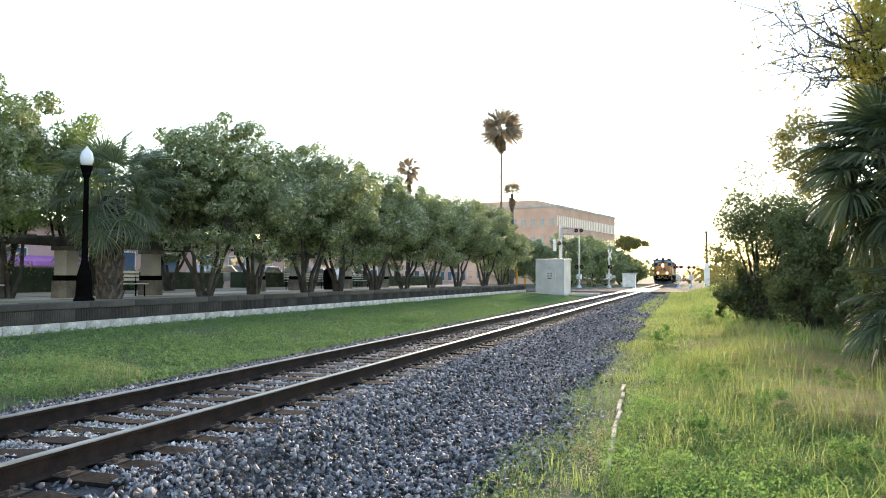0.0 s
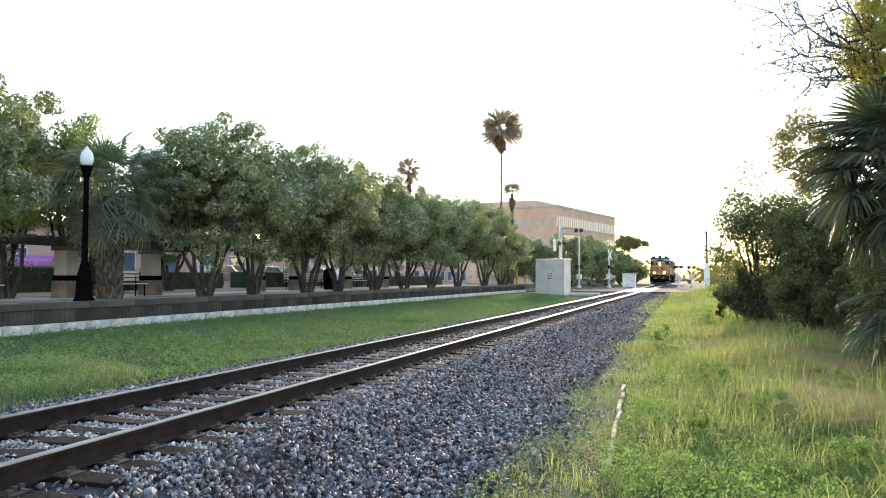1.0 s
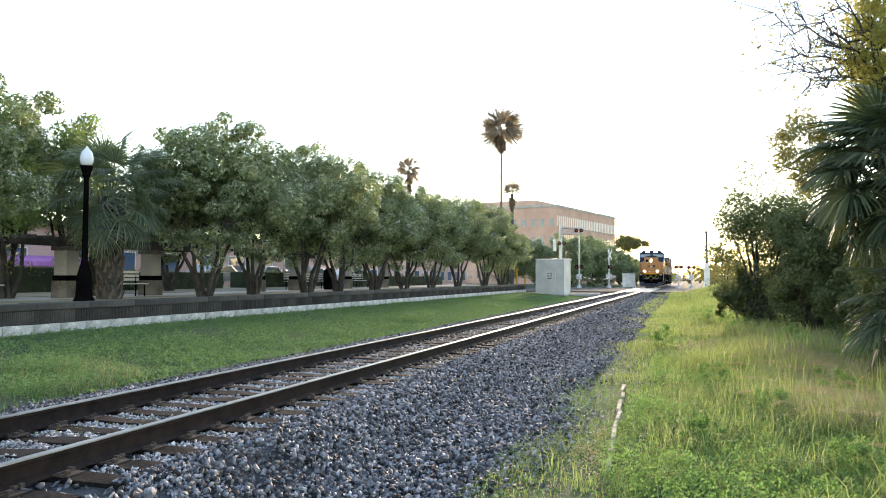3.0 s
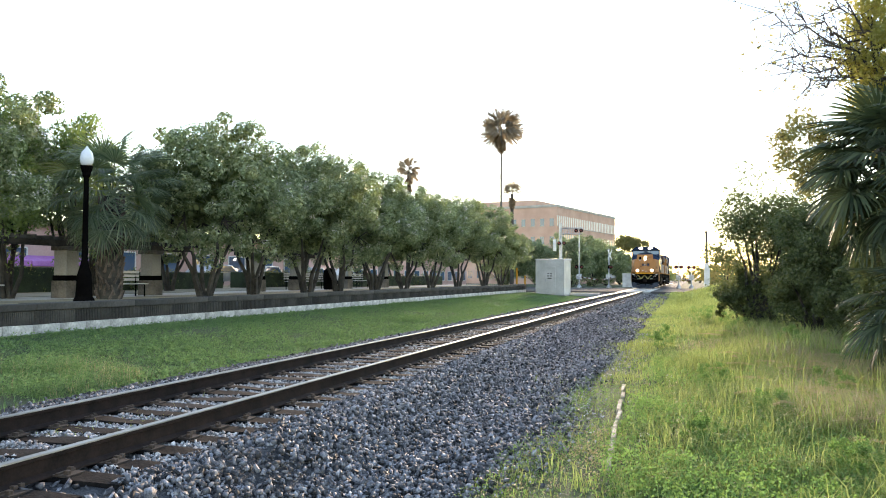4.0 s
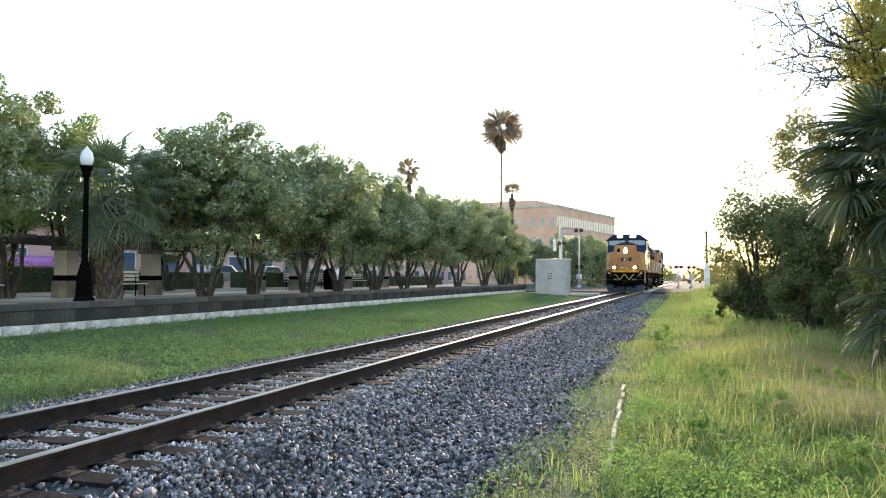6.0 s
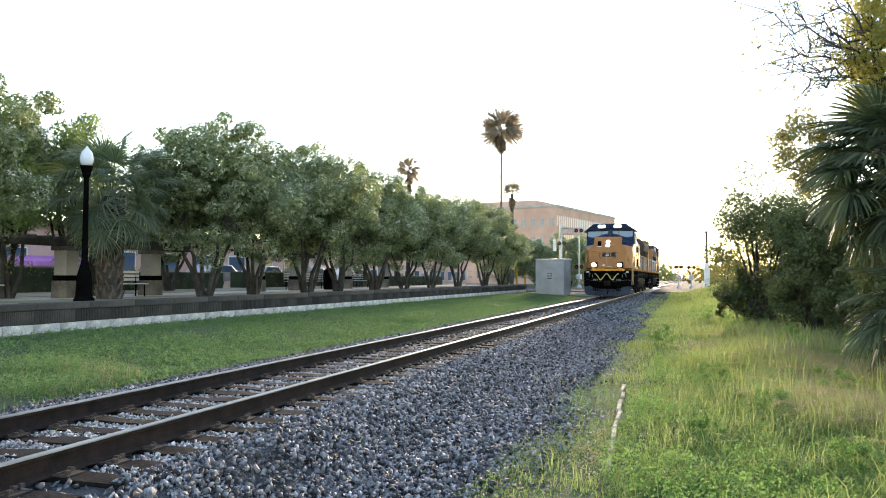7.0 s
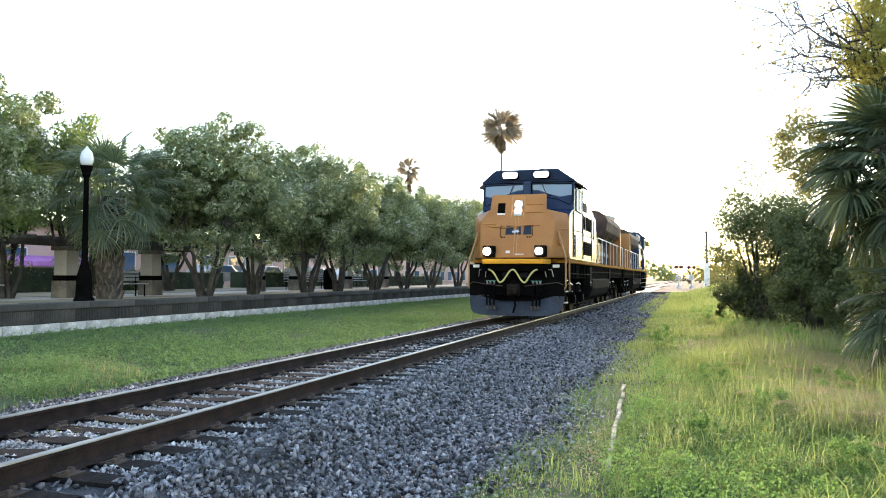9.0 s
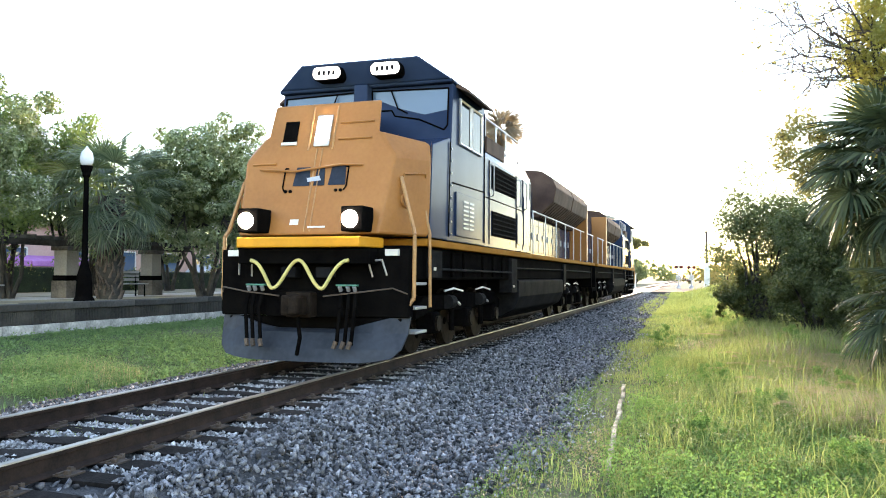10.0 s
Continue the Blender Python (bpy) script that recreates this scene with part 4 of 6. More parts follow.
# sabal palms
sabal = fan_palm("sabal_palm", "full green sabal palm with hanging fan fronds", 21, 3.1, 46, 1.2, 1.0, "leaf_palm_lit", 0.27, -1.1, 1.45, blades=34, wide=0.55, spread=1.8, nod=0.25, hang=0.0)
sabal.matrix_basis = pose(-11.4, 19.1, 0.56)
near_palm = fan_palm("sabal_palm", "large green sabal palm at the grass edge, leaves darkened for shade", 22, 3.3, 52, 1.0, 0.85, "leaf_palm_shaded", 0.2, -1.2, 1.4, blades=32, wide=0.95, spread=2.0, nod=0.45, hang=0.0)
near_palm.matrix_basis = pose(8.45, 12.9, -0.5)
young_palm = fan_palm("sabal_palm", "young sabal palm under the large one", 26, 1.25, 24, 0.75, 0.7, "leaf_palm_shaded", 0.16, -0.6, 1.3, blades=34, wide=0.7, spread=2.0, nod=0.5)
young_palm.matrix_basis = pose(8.5, 12.2, -0.5)

# tall fan palms against the sky; their pale leaf colour stands in for haze
# trunk kept thin and pale to stand in for sky glare round it
tall = fan_palm("fan_palm", "tall slender fan palm with a dry skirt, trunk paled for glare", 23, 15.7, 36, 0.4, 2.0, "leaf_hazed_palm", 0.10, -0.75, 1.45, 30, False, 12, "bark_pale", 0.75, 0.42, 0.0, 0.01, 1.0)
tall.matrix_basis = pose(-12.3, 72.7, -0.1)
short = fan_palm("fan_palm", "fan palm with a long dry skirt beside the brick building", 24, 13.2, 20, 1.1, 1.0, "leaf_hazed_palm", 0.22, 0.0, 1.4, 34, False, 12, "bark", 2.2)
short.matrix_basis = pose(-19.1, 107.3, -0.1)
mid = fan_palm("fan_palm", "fan palm rising behind the plaza trees", 25, 8.9, 20, 0.25, 1.05, "leaf_hazed_palm", 0.14, -0.7, 1.4, 20, False, 12, "bark", 1.1, 0.45, 0.0, 0.01, 1.0)
mid.matrix_basis = pose(-15.6, 56.0, 0.56)

# thicket beyond the near palm
for i, (x, y, s, h) in enumerate(((7.65, 29.5, 1.8, 2.75), (9.6, 30.5, 2.3, 2.7), (8.9, 25.0, 1.4, 1.9), (10.0, 25.5, 2.0, 2.0), (10.8, 20.5, 1.9, 1.7), (11.6, 16.0, 1.8, 1.5), (9.9, 20.0, 1.0, 0.9), (12.5, 28.0, 2.4, 3.0), (7.2, 30.3, 1.1, 1.0), (8.7, 26.5, 1.1, 0.9), (9.4, 22.5, 1.1, 0.9), (9.2, 15.4, 1.0, 1.9))):
    bush("thicket_bush", "dark green overgrown bush in the thicket", 60 + i, (x, y, -0.48), (s, s, h), 110, 150, "leaf_bush", 0.115, 5, 0.0, group="bushes of the thicket")


def gold_tree():
    r = np.random.default_rng(77)
    root = thing("backlit_tree", "yellow-green backlit tree with thin bare branches", "tree", (9.1, 17.0, -0.48))
    high = np.concatenate([crown_points(r, 110, (0.85, 1.3, 1.35), (-0.1, 0, 6.2)), crown_points(r, 60, (1.0, 1.3, 0.9), (0.3, 0.3, 4.9))])
    side = np.concatenate([crown_points(r, 42, (0.55, 0.9, 0.75), (-1.65, 0.4, 4.6)), crown_points(r, 30, (0.6, 0.9, 0.5), (-1.2, 0.4, 3.9))])
    c = np.concatenate([high, side])
    v, f = leaf_cloud(r, high, r.uniform(0.2, 0.36, len(high)), 120, 0.085, 0.5, 0.4, 0.4)
    tagged(raw("crown", v, f, M["leaf_green_gold"], root), "dense yellow-green leaves")
    v, f = leaf_cloud(r, side, r.uniform(0.16, 0.3, len(side)), 60, 0.085)
    tagged(raw("side_crown", v, f, M["leaf_gold"], root), "sparse golden leaves")
    bm = bmesh.new()
    limb_paths(r, (0, 0, -0.1), [(-0.2, 0, 4.2)], 0.2, bm, 0.1)
    part("trunk", bm, M["bark"], root, "dark trunk")
    for k in range(10):
        bm = bmesh.new()
        limb_paths(r, (-0.2, 0, 3.2 + 0.15 * k), c[r.integers(0, len(c), 2)], 0.06, bm, 0.25)
        part("limb", bm, M["bark"], root)
    # reaching bare branches with twigs and single leaves
    tips = []
    for k, (ex, ez) in enumerate(((-1.9, 5.75), (-2.3, 6.9), (-1.3, 7.5), (-1.5, 5.6), (-2.1, 6.4), (-1.8, 7.3), (-1.2, 6.6))):
        start, end = Vector((0.0, -0.3, 5.6 + 0.1 * k)), Vector((ex, -1.0 + 0.3 * k, ez))
        bm = bmesh.new()
        last = start
        for i in range(1, 11):
            u = i / 10
            p = start.lerp(end, u) + Vector(r.standard_normal(3) * 0.07)
            rod(bm, last, p, 0.034 * (1.05 - 0.75 * u), 0.034 * (1.0 - 0.75 * u), 5)
            if i > 2:
                for _ in range(3):
                    w = p + Vector((r.normal(-0.25, 0.2), r.normal(0, 0.2), r.normal(0.05, 0.3)))
                    rod(bm, p, w, 0.012, 0.008, 4)
                    for _ in range(2):
                        q = w + Vector((r.normal(-0.1, 0.16), r.normal(0, 0.1), r.normal(0, 0.18)))
                        rod(bm, w, q, 0.008, 0.005, 3)
                        tips.append(tuple(q))
            last = p
        part("branch", bm, M["bark"], root, "thin bare branch")
    v, f = leaf_cloud(r, np.array(tips), np.full(len(tips), 0.1), 2, 0.08)
    tagged(raw("twig_leaf", v, f, M["leaf_gold"], root), "few small leaves", kind="stuff")
    return root


gold_tree()


# ---- grasses ----
def blades(r, x, y, z, height, width, lean):
    """Two-piece tapering blades from arrays of feet."""
    n = len(x)
    a = r.uniform(0, 6.283, n)
    d = np.stack([np.cos(a), np.sin(a), np.zeros(n)], 1)
    s = np.stack([-np.sin(a), np.cos(a), np.zeros(n)], 1) * (width / 2)[:, None]
    foot = np.stack([x, y, z], 1)
    up = np.array([0, 0, 1.0])
    mid_ = foot + d * (height * lean * 0.3)[:, None] + up * (height * 0.6)[:, None]
    tip = foot + d * (height * lean)[:, None] + up * (height * (1 - 0.35 * lean))[:, None]
    v = np.stack([foot - s, foot + s, mid_ + s * 0.8, mid_ - s * 0.8, tip + s * 0.1, tip - s * 0.1], 1).reshape(-1, 3)
    i = np.arange(n)[:, None] * 6
    f = np.concatenate([i + [0, 1, 2, 3], i + [3, 2, 4, 5]], 0)
    return v, f


def patchy(x, y, k=0.7, seed=0.0):
    return 0.5 + 0.25 * np.sin(k * x * 2.1 + seed + 1.3 * np.sin(k * y)) + 0.25 * np.sin(k * y * 1.7 + 2 * np.sin(k * x * 1.3 + seed))


def meadow(name, label, n, x0, x1, y0, y1, hgt, wid, lean, mat, edge=None, seed=1, keep=0.0, power=1.6, tuft=0.0):
    """Grass over a stretch, denser towards the near end."""
    r = np.random.default_rng(seed)
    u = r.random(n)
    y = y0 * (y1 / y0) ** (u ** (1 / power * 1.6)) if y0 > 0 else y0 + (y1 - y0) * u
    x = r.uniform(x0, x1, n)
    # some blades gather in tufts that open outward
    lift = np.ones(n)
    if tuft:
        k = max(1, n // 100)
        home = r.integers(0, k, n)
        join = r.random(n) < tuft
        spread_ = 0.06 + 0.012 * y[:k][home]
        x = np.where(join, x[:k][home] + r.normal(0, 1, n) * spread_, x)
        y = np.where(join, y[:k][home] + r.normal(0, 1, n) * spread_, y)
        lift = np.where(join, r.uniform(0.4, 1.8, k)[home], 0.6)
    ok = patchy(x, y, 0.8, seed) > keep * r.random(n)
    if edge is not None:
        ok &= edge(x, y, r)
    x, y, lift = x[ok], y[ok], lift[ok]
    far = np.clip(y / 12, 1, 5)
    p = 0.55 + 0.7 * patchy(x, y, 0.55, seed * 2.0)
    h = hgt * lift * p * r.uniform(0.5, 1.3, len(x)) * np.interp(x, [-2.5, 3.2, 4.6, 5.4, 7.0], [1.0, 0.25, 0.32, 0.7, 1.0])
    v, f = blades(r, x, y, ground_height(x, y) - 0.01, h, wid * r.uniform(0.6, 1.4, len(x)) * far ** 0.8, lean * r.uniform(0.3, 1.2, len(x)))
    ob = raw(name, v, f, M[mat])
    return tagged(ob, label, "grass", kind="stuff")


def right_edge(x, y, r):
    # sparse along the old edging
    bare = (np.abs(x - 4.3 + 0.056 * (y - 7.4)) < 0.28) & (y > 5.8) & (y < 13.5) & (r.random(len(x)) < 0.6)
    bare |= (x < 4.8) & (y < 16) & (r.random(len(x)) < 0.45)
    return ~bare & (x > np.interp(y, [4, 6, 12, 19, 36], [4.3, 3.95, 3.45, 3.1, 2.75]) + 0.16 * np.sin(y * 0.9) + 0.14 * np.sin(y * 2.3) + r.normal(0, 0.4, len(x)))


meadow("meadow_grass", "tall bright green meadow grass", 165000, 2.6, 11.5, 4.2, 66, 0.42, 0.0085, 1.0, "grass_tall", right_edge, 3, tuft=0.7)
meadow("meadow_grass", "low dense green undergrowth", 90000, 2.6, 10.5, 4.2, 40, 0.17, 0.014, 1.0, "weed", right_edge, 4, tuft=0.6)
meadow("dry_grass", "dry straw-coloured grass among the green", 20000, 5.0, 11.0, 9.0, 40, 0.48, 0.004, 1.7, "grass_straw", None, 5, 1.3)
meadow("lawn_grass", "short mown lawn below the wall", 240000, -8.45, -2.55, 8.5, 66, 0.042, 0.012, 1.2, "grass_short", lambda x, y, r: x < -2.75 + 0.2 * np.sin(y * 1.3) + r.normal(0, 0.16, len(x)), 6)
meadow("lawn_weeds", "taller weeds along the ballast edge", 9000, -4.3, -2.6, 7.2, 40, 0.11, 0.01, 1.1, "grass_short", None, 7, 1.3)
meadow("edge_grass", "short browned weeds along the gravel edge", 7000, 3.2, 4.9, 4.4, 20, 0.14, 0.009, 1.1, "grass_straw", right_edge, 9, 1.2)
meadow("seed_heads", "hazy tan seed heads above the meadow", 22000, 6.4, 10.5, 9.0, 24, 0.6, 0.0042, 1.5, "grass_straw", None, 13, 1.1)
meadow("near_grass", "short grass round the tripod spot", 26000, 3.9, 10.5, -5.0, 4.3, 0.18, 0.011, 0.9, "grass_tall", None, 14)
meadow("track_weeds", "sparse weeds growing between the rails", 900, -0.6, 0.55, 5.8, 12, 0.14, 0.008, 1.0, "grass_tall", None, 10, 1.4)
meadow("gravel_weeds", "small weeds rooted in the gravel edge", 700, 2.7, 3.6, 11.5, 15, 0.12, 0.012, 1.0, "weed", None, 12, 1.3)
meadow("verge_grass", "grass on the verge beyond the thicket", 30000, 2.4, 12, 40, 71, 0.5, 0.014, 0.7, "grass_tall", None, 8)
meadow("verge_grass", "tall rank grass by the road edge", 16000, 3.4, 14, 60, 73, 0.85, 0.016, 0.8, "grass_tall", None, 15)


def leafy_ground(name, label, n, x0, x1, y0, y1, size, mat, seed, tall=0.24):
    r = np.random.default_rng(seed)
    x, y = r.uniform(x0, x1, n), y0 * (y1 / y0) ** r.random(n)
    ok = patchy(x, y, 1.1, seed) > r.random(n) * 0.9
    x, y = x[ok], y[ok]
    c = np.stack([x, y, ground_height(x, y) + r.uniform(0.2, 1.0, len(x)) * tall], 1)
    v, f = leaf_cloud(r, c, np.full(len(c), 0.08), 9, size, 0.6)
    return tagged(raw(name, v, f, M[mat]), label, "weeds", kind="stuff")


leafy_ground("clover_weeds", "broad-leaved green weeds low in the grass", 15000, 4.5, 9.0, 4.3, 18, 0.028, "weed", 31)
leafy_ground("lawn_clover", "patches of low clover in the lawn", 14000, -8.3, -2.9, 9.0, 50, 0.045, "grass_short", 33, 0.05)
leafy_ground("verge_weeds", "bushy fine-leaved weeds at the lawn edge", 1800, -5.0, -3.2, 8.2, 10.6, 0.026, "grass_short", 34, 0.26)
leafy_ground("verge_weeds", "low bushy weed patch in the lawn", 260, -4.6, -3.9, 25.5, 28.0, 0.05, "grass_short", 35, 0.26)
meadow("verge_stalks", "thin tan stalks among the lawn-edge weeds", 2200, -5.2, -3.1, 8.0, 11.0, 0.28, 0.003, 0.9, "grass_straw", None, 16, 1.3)
leafy_ground("edge_weeds", "creeping weeds over the gravel edge", 3000, 3.5, 4.8, 4.6, 14.0, 0.016, "weed", 36, 0.1)
leafy_ground("dry_litter", "dry tan leaf litter along the gravel edge", 1500, 3.6, 4.7, 4.6, 9.5, 0.02, "grass_straw", 37, 0.04)
leafy_ground("white_flowers", "tiny white flowers in the weeds", 26, 4.8, 8.5, 4.5, 14, 0.022, "blossom", 32)


# leafy weed mounds standing in the meadow
for i, (x, y, w_, h_) in enumerate(((8.3, 16.5, 0.5, 0.42), (7.4, 19.5, 0.45, 0.4), (8.9, 18.5, 0.6, 0.5), (6.4, 24.0, 0.5, 0.45), (5.6, 31.0, 0.6, 0.5), (7.2, 12.0, 0.3, 0.26), (6.2, 10.2, 0.28, 0.22), (7.5, 9.4, 0.3, 0.24), (5.6, 12.8, 0.3, 0.24), (5.4, 8.6, 0.24, 0.18), (4.6, 21.0, 0.35, 0.3), (6.6, 7.4, 0.26, 0.2))):
    bush("weed_clump", "leafy green weed clump in the meadow", 700 + i, (x, y, float(ground_height(x, y)) - 0.05), (w_, w_, h_), 26, 60, "weed", 0.05 if y > 14 else 0.035, 0, 0.35, "weeds", "weed clumps", 0.35)


# seed plumes that nod in the breeze
def plume(seed, length):
    r = np.random.default_rng(seed)
    root = thing("grass_plume", "feathery straw-coloured seed plume on a thin stalk", "grass", group="seed plumes in the meadow")
    pts = [Vector((0.7 * length * (u ** 2.2), 0.0, length * (u - 0.36 * u ** 3))) for u in np.linspace(0, 1, 9)]
    bm = bmesh.new()
    for p, q in zip(pts[:-1], pts[1:]):
        rod(bm, p, q, 0.0022, n=3)
    part("stalk", bm, M["grass_tall"], root)
    c = np.array([pts[-5].lerp(pts[-1] + (pts[-1] - pts[-2]) * 1.0, u) for u in np.linspace(0, 1, 26)])
    c = c + np.stack([0 * c[:, 0], 0 * c[:, 0], -0.10 * np.linspace(0, 1, 26) ** 2], 1)
    v, f = leaf_cloud(r, c, np.full(26, 0.022), 16, 0.032, 0.1)
    raw("plume", v, f, M["grass_straw"], root)
    return root


plume_kinds = [plume(90 + k, 0.55 + 0.1 * k) for k in range(3)]
nodding = []
pr = np.random.default_rng(99)
for i in range(110):
    if i < 14:
        x, y = pr.uniform(6.8, 8.6), pr.uniform(7.2, 10.0)
    else:
        x, y = pr.uniform(6.0, 9.8), 8.5 * (24 / 8.5) ** pr.random()
    base = (x, y, float(ground_height(x, y)) - 0.02)
    turn = pr.uniform(150, 260) if i % 3 else pr.uniform(0, 360)
    ob = plume_kinds[i] if i < 3 else copy_thing(plume_kinds[i % 3], Matrix())
    ob.matrix_basis = pose(*base, 0, 0, turn)
    if i < 14:
        nodding.append((ob, base, turn, pr.uniform(0, 6.28)))


def sway():
    """The nearest plumes nod a few degrees, each on its own beat."""
    for ob, base, turn, beat in nodding:
        walk(ob, [(t / 2, pose(*base, 0, 4.5 * math.sin(2.1 * t / 2 + beat) + 2 * math.sin(4.3 * t / 2 + 2 * beat), turn)) for t in range(21)])


# ---- crossing, signals, buildings, plaza furniture ----
bm = bmesh.new()
box(bm, -200, -1.55, 74, 98, -0.4, -0.03)
road = part("road", bm, M["asphalt"])
tagged(road, "pale worn asphalt road crossing the track", "road", kind="structure")
bm = bmesh.new()
box(bm, 1.55, 200, 74, 98, -0.4, -0.035)
tagged(part("road", bm, M["asphalt"]), "pale worn asphalt road beyond the track", "road", kind="structure")
for x0, x1 in ((-1.5, -0.86), (-0.64, 0.64), (0.86, 1.5)):
    for k in range(8):
        bm = bmesh.new()
        box(bm, x0, x1, 74.05 + k * 3, 76.99 + k * 3, -0.18, -0.02)
        part("crossing_panel", bm, M["concrete"], track, "concrete crossing panel" if k == 0 else "", 0.01)
bm = bmesh.new()
box(bm, -6.5, -2.2, 65.5, 66.3, -0.5, -0.06)
tagged(part("kerb", bm, M["concrete"], None, "", 0.03), "pale concrete kerb beside the road", "kerb", kind="structure")


def signal_house():
    root = thing("signal_cabinet", "white metal railway signal cabinet on grass", "cabinet", (-5.9, 65.0, -0.14), rz=-6)
    bm = bmesh.new()
    box(bm, -1.2, 1.2, -1.1, 1.1, -0.3, 2.85)
    part("body", bm, M["cabinet_paint"], root, "white painted steel walls", 0.02)
    bm = bmesh.new()
    solid(bm, [(-1.28, -1.18, 2.85), (1.28, -1.18, 2.85), (1.28, 1.18, 2.85), (-1.28, 1.18, 2.85)], [(-1.25, -1.15, 2.93), (1.25, -1.15, 2.93), (1.25, 1.15, 3.0), (-1.25, 1.15, 3.0)])
    part("roof", bm, M["cabinet_paint"], root, "thin overhanging roof", 0.01)
    bm = bmesh.new()
    box(bm, -0.45, 0.5, -1.14, -1.095, 0.1, 2.3)
    door = part("door", bm, M["cabinet_paint"], root, "flush door with raised edge", 0.012)
    bm = bmesh.new()
    box(bm, -0.38, -0.32, -1.2, -1.13, 1.05, 1.3)
    part("handle", bm, M["steel"], door, "", 0.008)
    for z in (0.4, 1.2, 2.0):
        bm = bmesh.new()
        rod(bm, (0.51, -1.15, z - 0.08), (0.51, -1.15, z + 0.08), 0.025)
        part("hinge", bm, M["steel"], door)
    for i, (x, z, w) in enumerate(((-0.12, 1.72, 0.14), (0.12, 1.72, 0.14), (-0.12, 1.52, 0.16), (0.12, 1.52, 0.16), (0.0, 1.32, 0.34))):
        bm = bmesh.new()
        box(bm, x - w / 2, x + w / 2, -1.146, -1.139, z - 0.04, z + 0.04)
        part("marking", bm, M["tank"], door)
    for x in (-1.2, 1.2):
        bm = bmesh.new()
        box(bm, x - 0.02, x + 0.02, -1.12, -1.08, -0.3, 2.85)
        part("corner_trim", bm, M["steel"], root)
    bm = bmesh.new()
    box(bm, -1.3, 1.3, -1.2, 1.2, -0.3, 0.0)
    part("plinth", bm, M["concrete"], root, "", 0.02)


signal_house()


def lamp_pair(parent, at, mat="black"):
    for s in (-0.32, 0.32):
        bm = bmesh.new()
        rod(bm, (at[0] + s, at[1] - 0.03, at[2]), (at[0] + s, at[1] + 0.05, at[2]), 0.24, n=16)
        disc = part("backplate", bm, M[mat], parent)
        bm = bmesh.new()
        rod(bm, (at[0] + s, at[1] - 0.2, at[2]), (at[0] + s, at[1] - 0.03, at[2]), 0.11, 0.10, 12)
        part("lamp", bm, M["red"], disc)


def crossing_mast(at, height, label, arm=0.0, cross=True, rz=0):
    root = thing("crossing_signal", label, "signal", at, "crossing signals", rz)
    bm = bmesh.new()
    rod(bm, (0, 0, 0), (0, 0, height), 0.09, n=12)
    part("mast", bm, M["steel"], root, "grey steel mast")
    bm = bmesh.new()
    lathe(bm, [(0.32, -0.1), (0.32, 0.15), (0.16, 0.4), (0.12, 0.45)], 12)
    part("base", bm, M["steel"], root)
    bm = bmesh.new()
    box(bm, -0.32, 0.32, -0.28, 0.28, 1.1, 1.75)
    part("gate_mechanism", bm, M["steel"], root, "grey gate mechanism box", 0.04)
    for s in (-0.25, 0.25):
        bm = bmesh.new()
        box(bm, s - 0.05, s + 0.05, -0.8, 0.3, 1.3, 1.6)
        part("counterweight", bm, M["steel"], root, "", 0.02)
    lamp_pair(root, (0, -0.14, 2.7))
    if cross:
        for s in (-1, 1):
            bm = bmesh.new()
            c, n = 0.62, 0.115
            quad_panel(bm, (-c - n * 0.7, -0.13 - 0.012 * s, height - 0.75 - s * c + n * 0.7 * s), (-c + n * 0.7, -0.13 - 0.012 * s, height - 0.75 - s * c - n * 0.7 * s), (c + n * 0.7, -0.13 - 0.012 * s, height - 0.75 + s * c - n * 0.7 * s), (c - n * 0.7, -0.13 - 0.012 * s, height - 0.75 + s * c + n * 0.7 * s), 0.01)
            part("crossbuck", bm, M["white_paint"], root, "white crossing board")
    if arm:
        k = 8
        for i in range(k):
            bm = bmesh.new()
            x0, x1 = arm * i / k, arm * (i + 1) / k
            rod(bm, (x0, -0.35, 1.45 - 0.05 * i), (x1, -0.35, 1.45 - 0.05 * (i + 1)), 0.06, 0.055, 6)
            part("gate_arm", bm, M["red" if i % 2 else "white_paint"], root, "red and white striped arm")
    return root


crossing_mast((-8.6, 100, -0.1), 6.9, "steel crossing signal mast with a lowered striped gate arm", 2.4, False)
crossing_mast((-4.85, 100, -0.1), 5.0, "slim crossing signal with a white crossbuck", -2.6, True, 72)
crossing_mast((3.6, 101, -0.1), 3.4, "small crossing signal beyond the track", 1.2, False)
crossing_mast((5.1, 104, -0.1), 3.0, "small crossing signal beyond the road", 0, False)


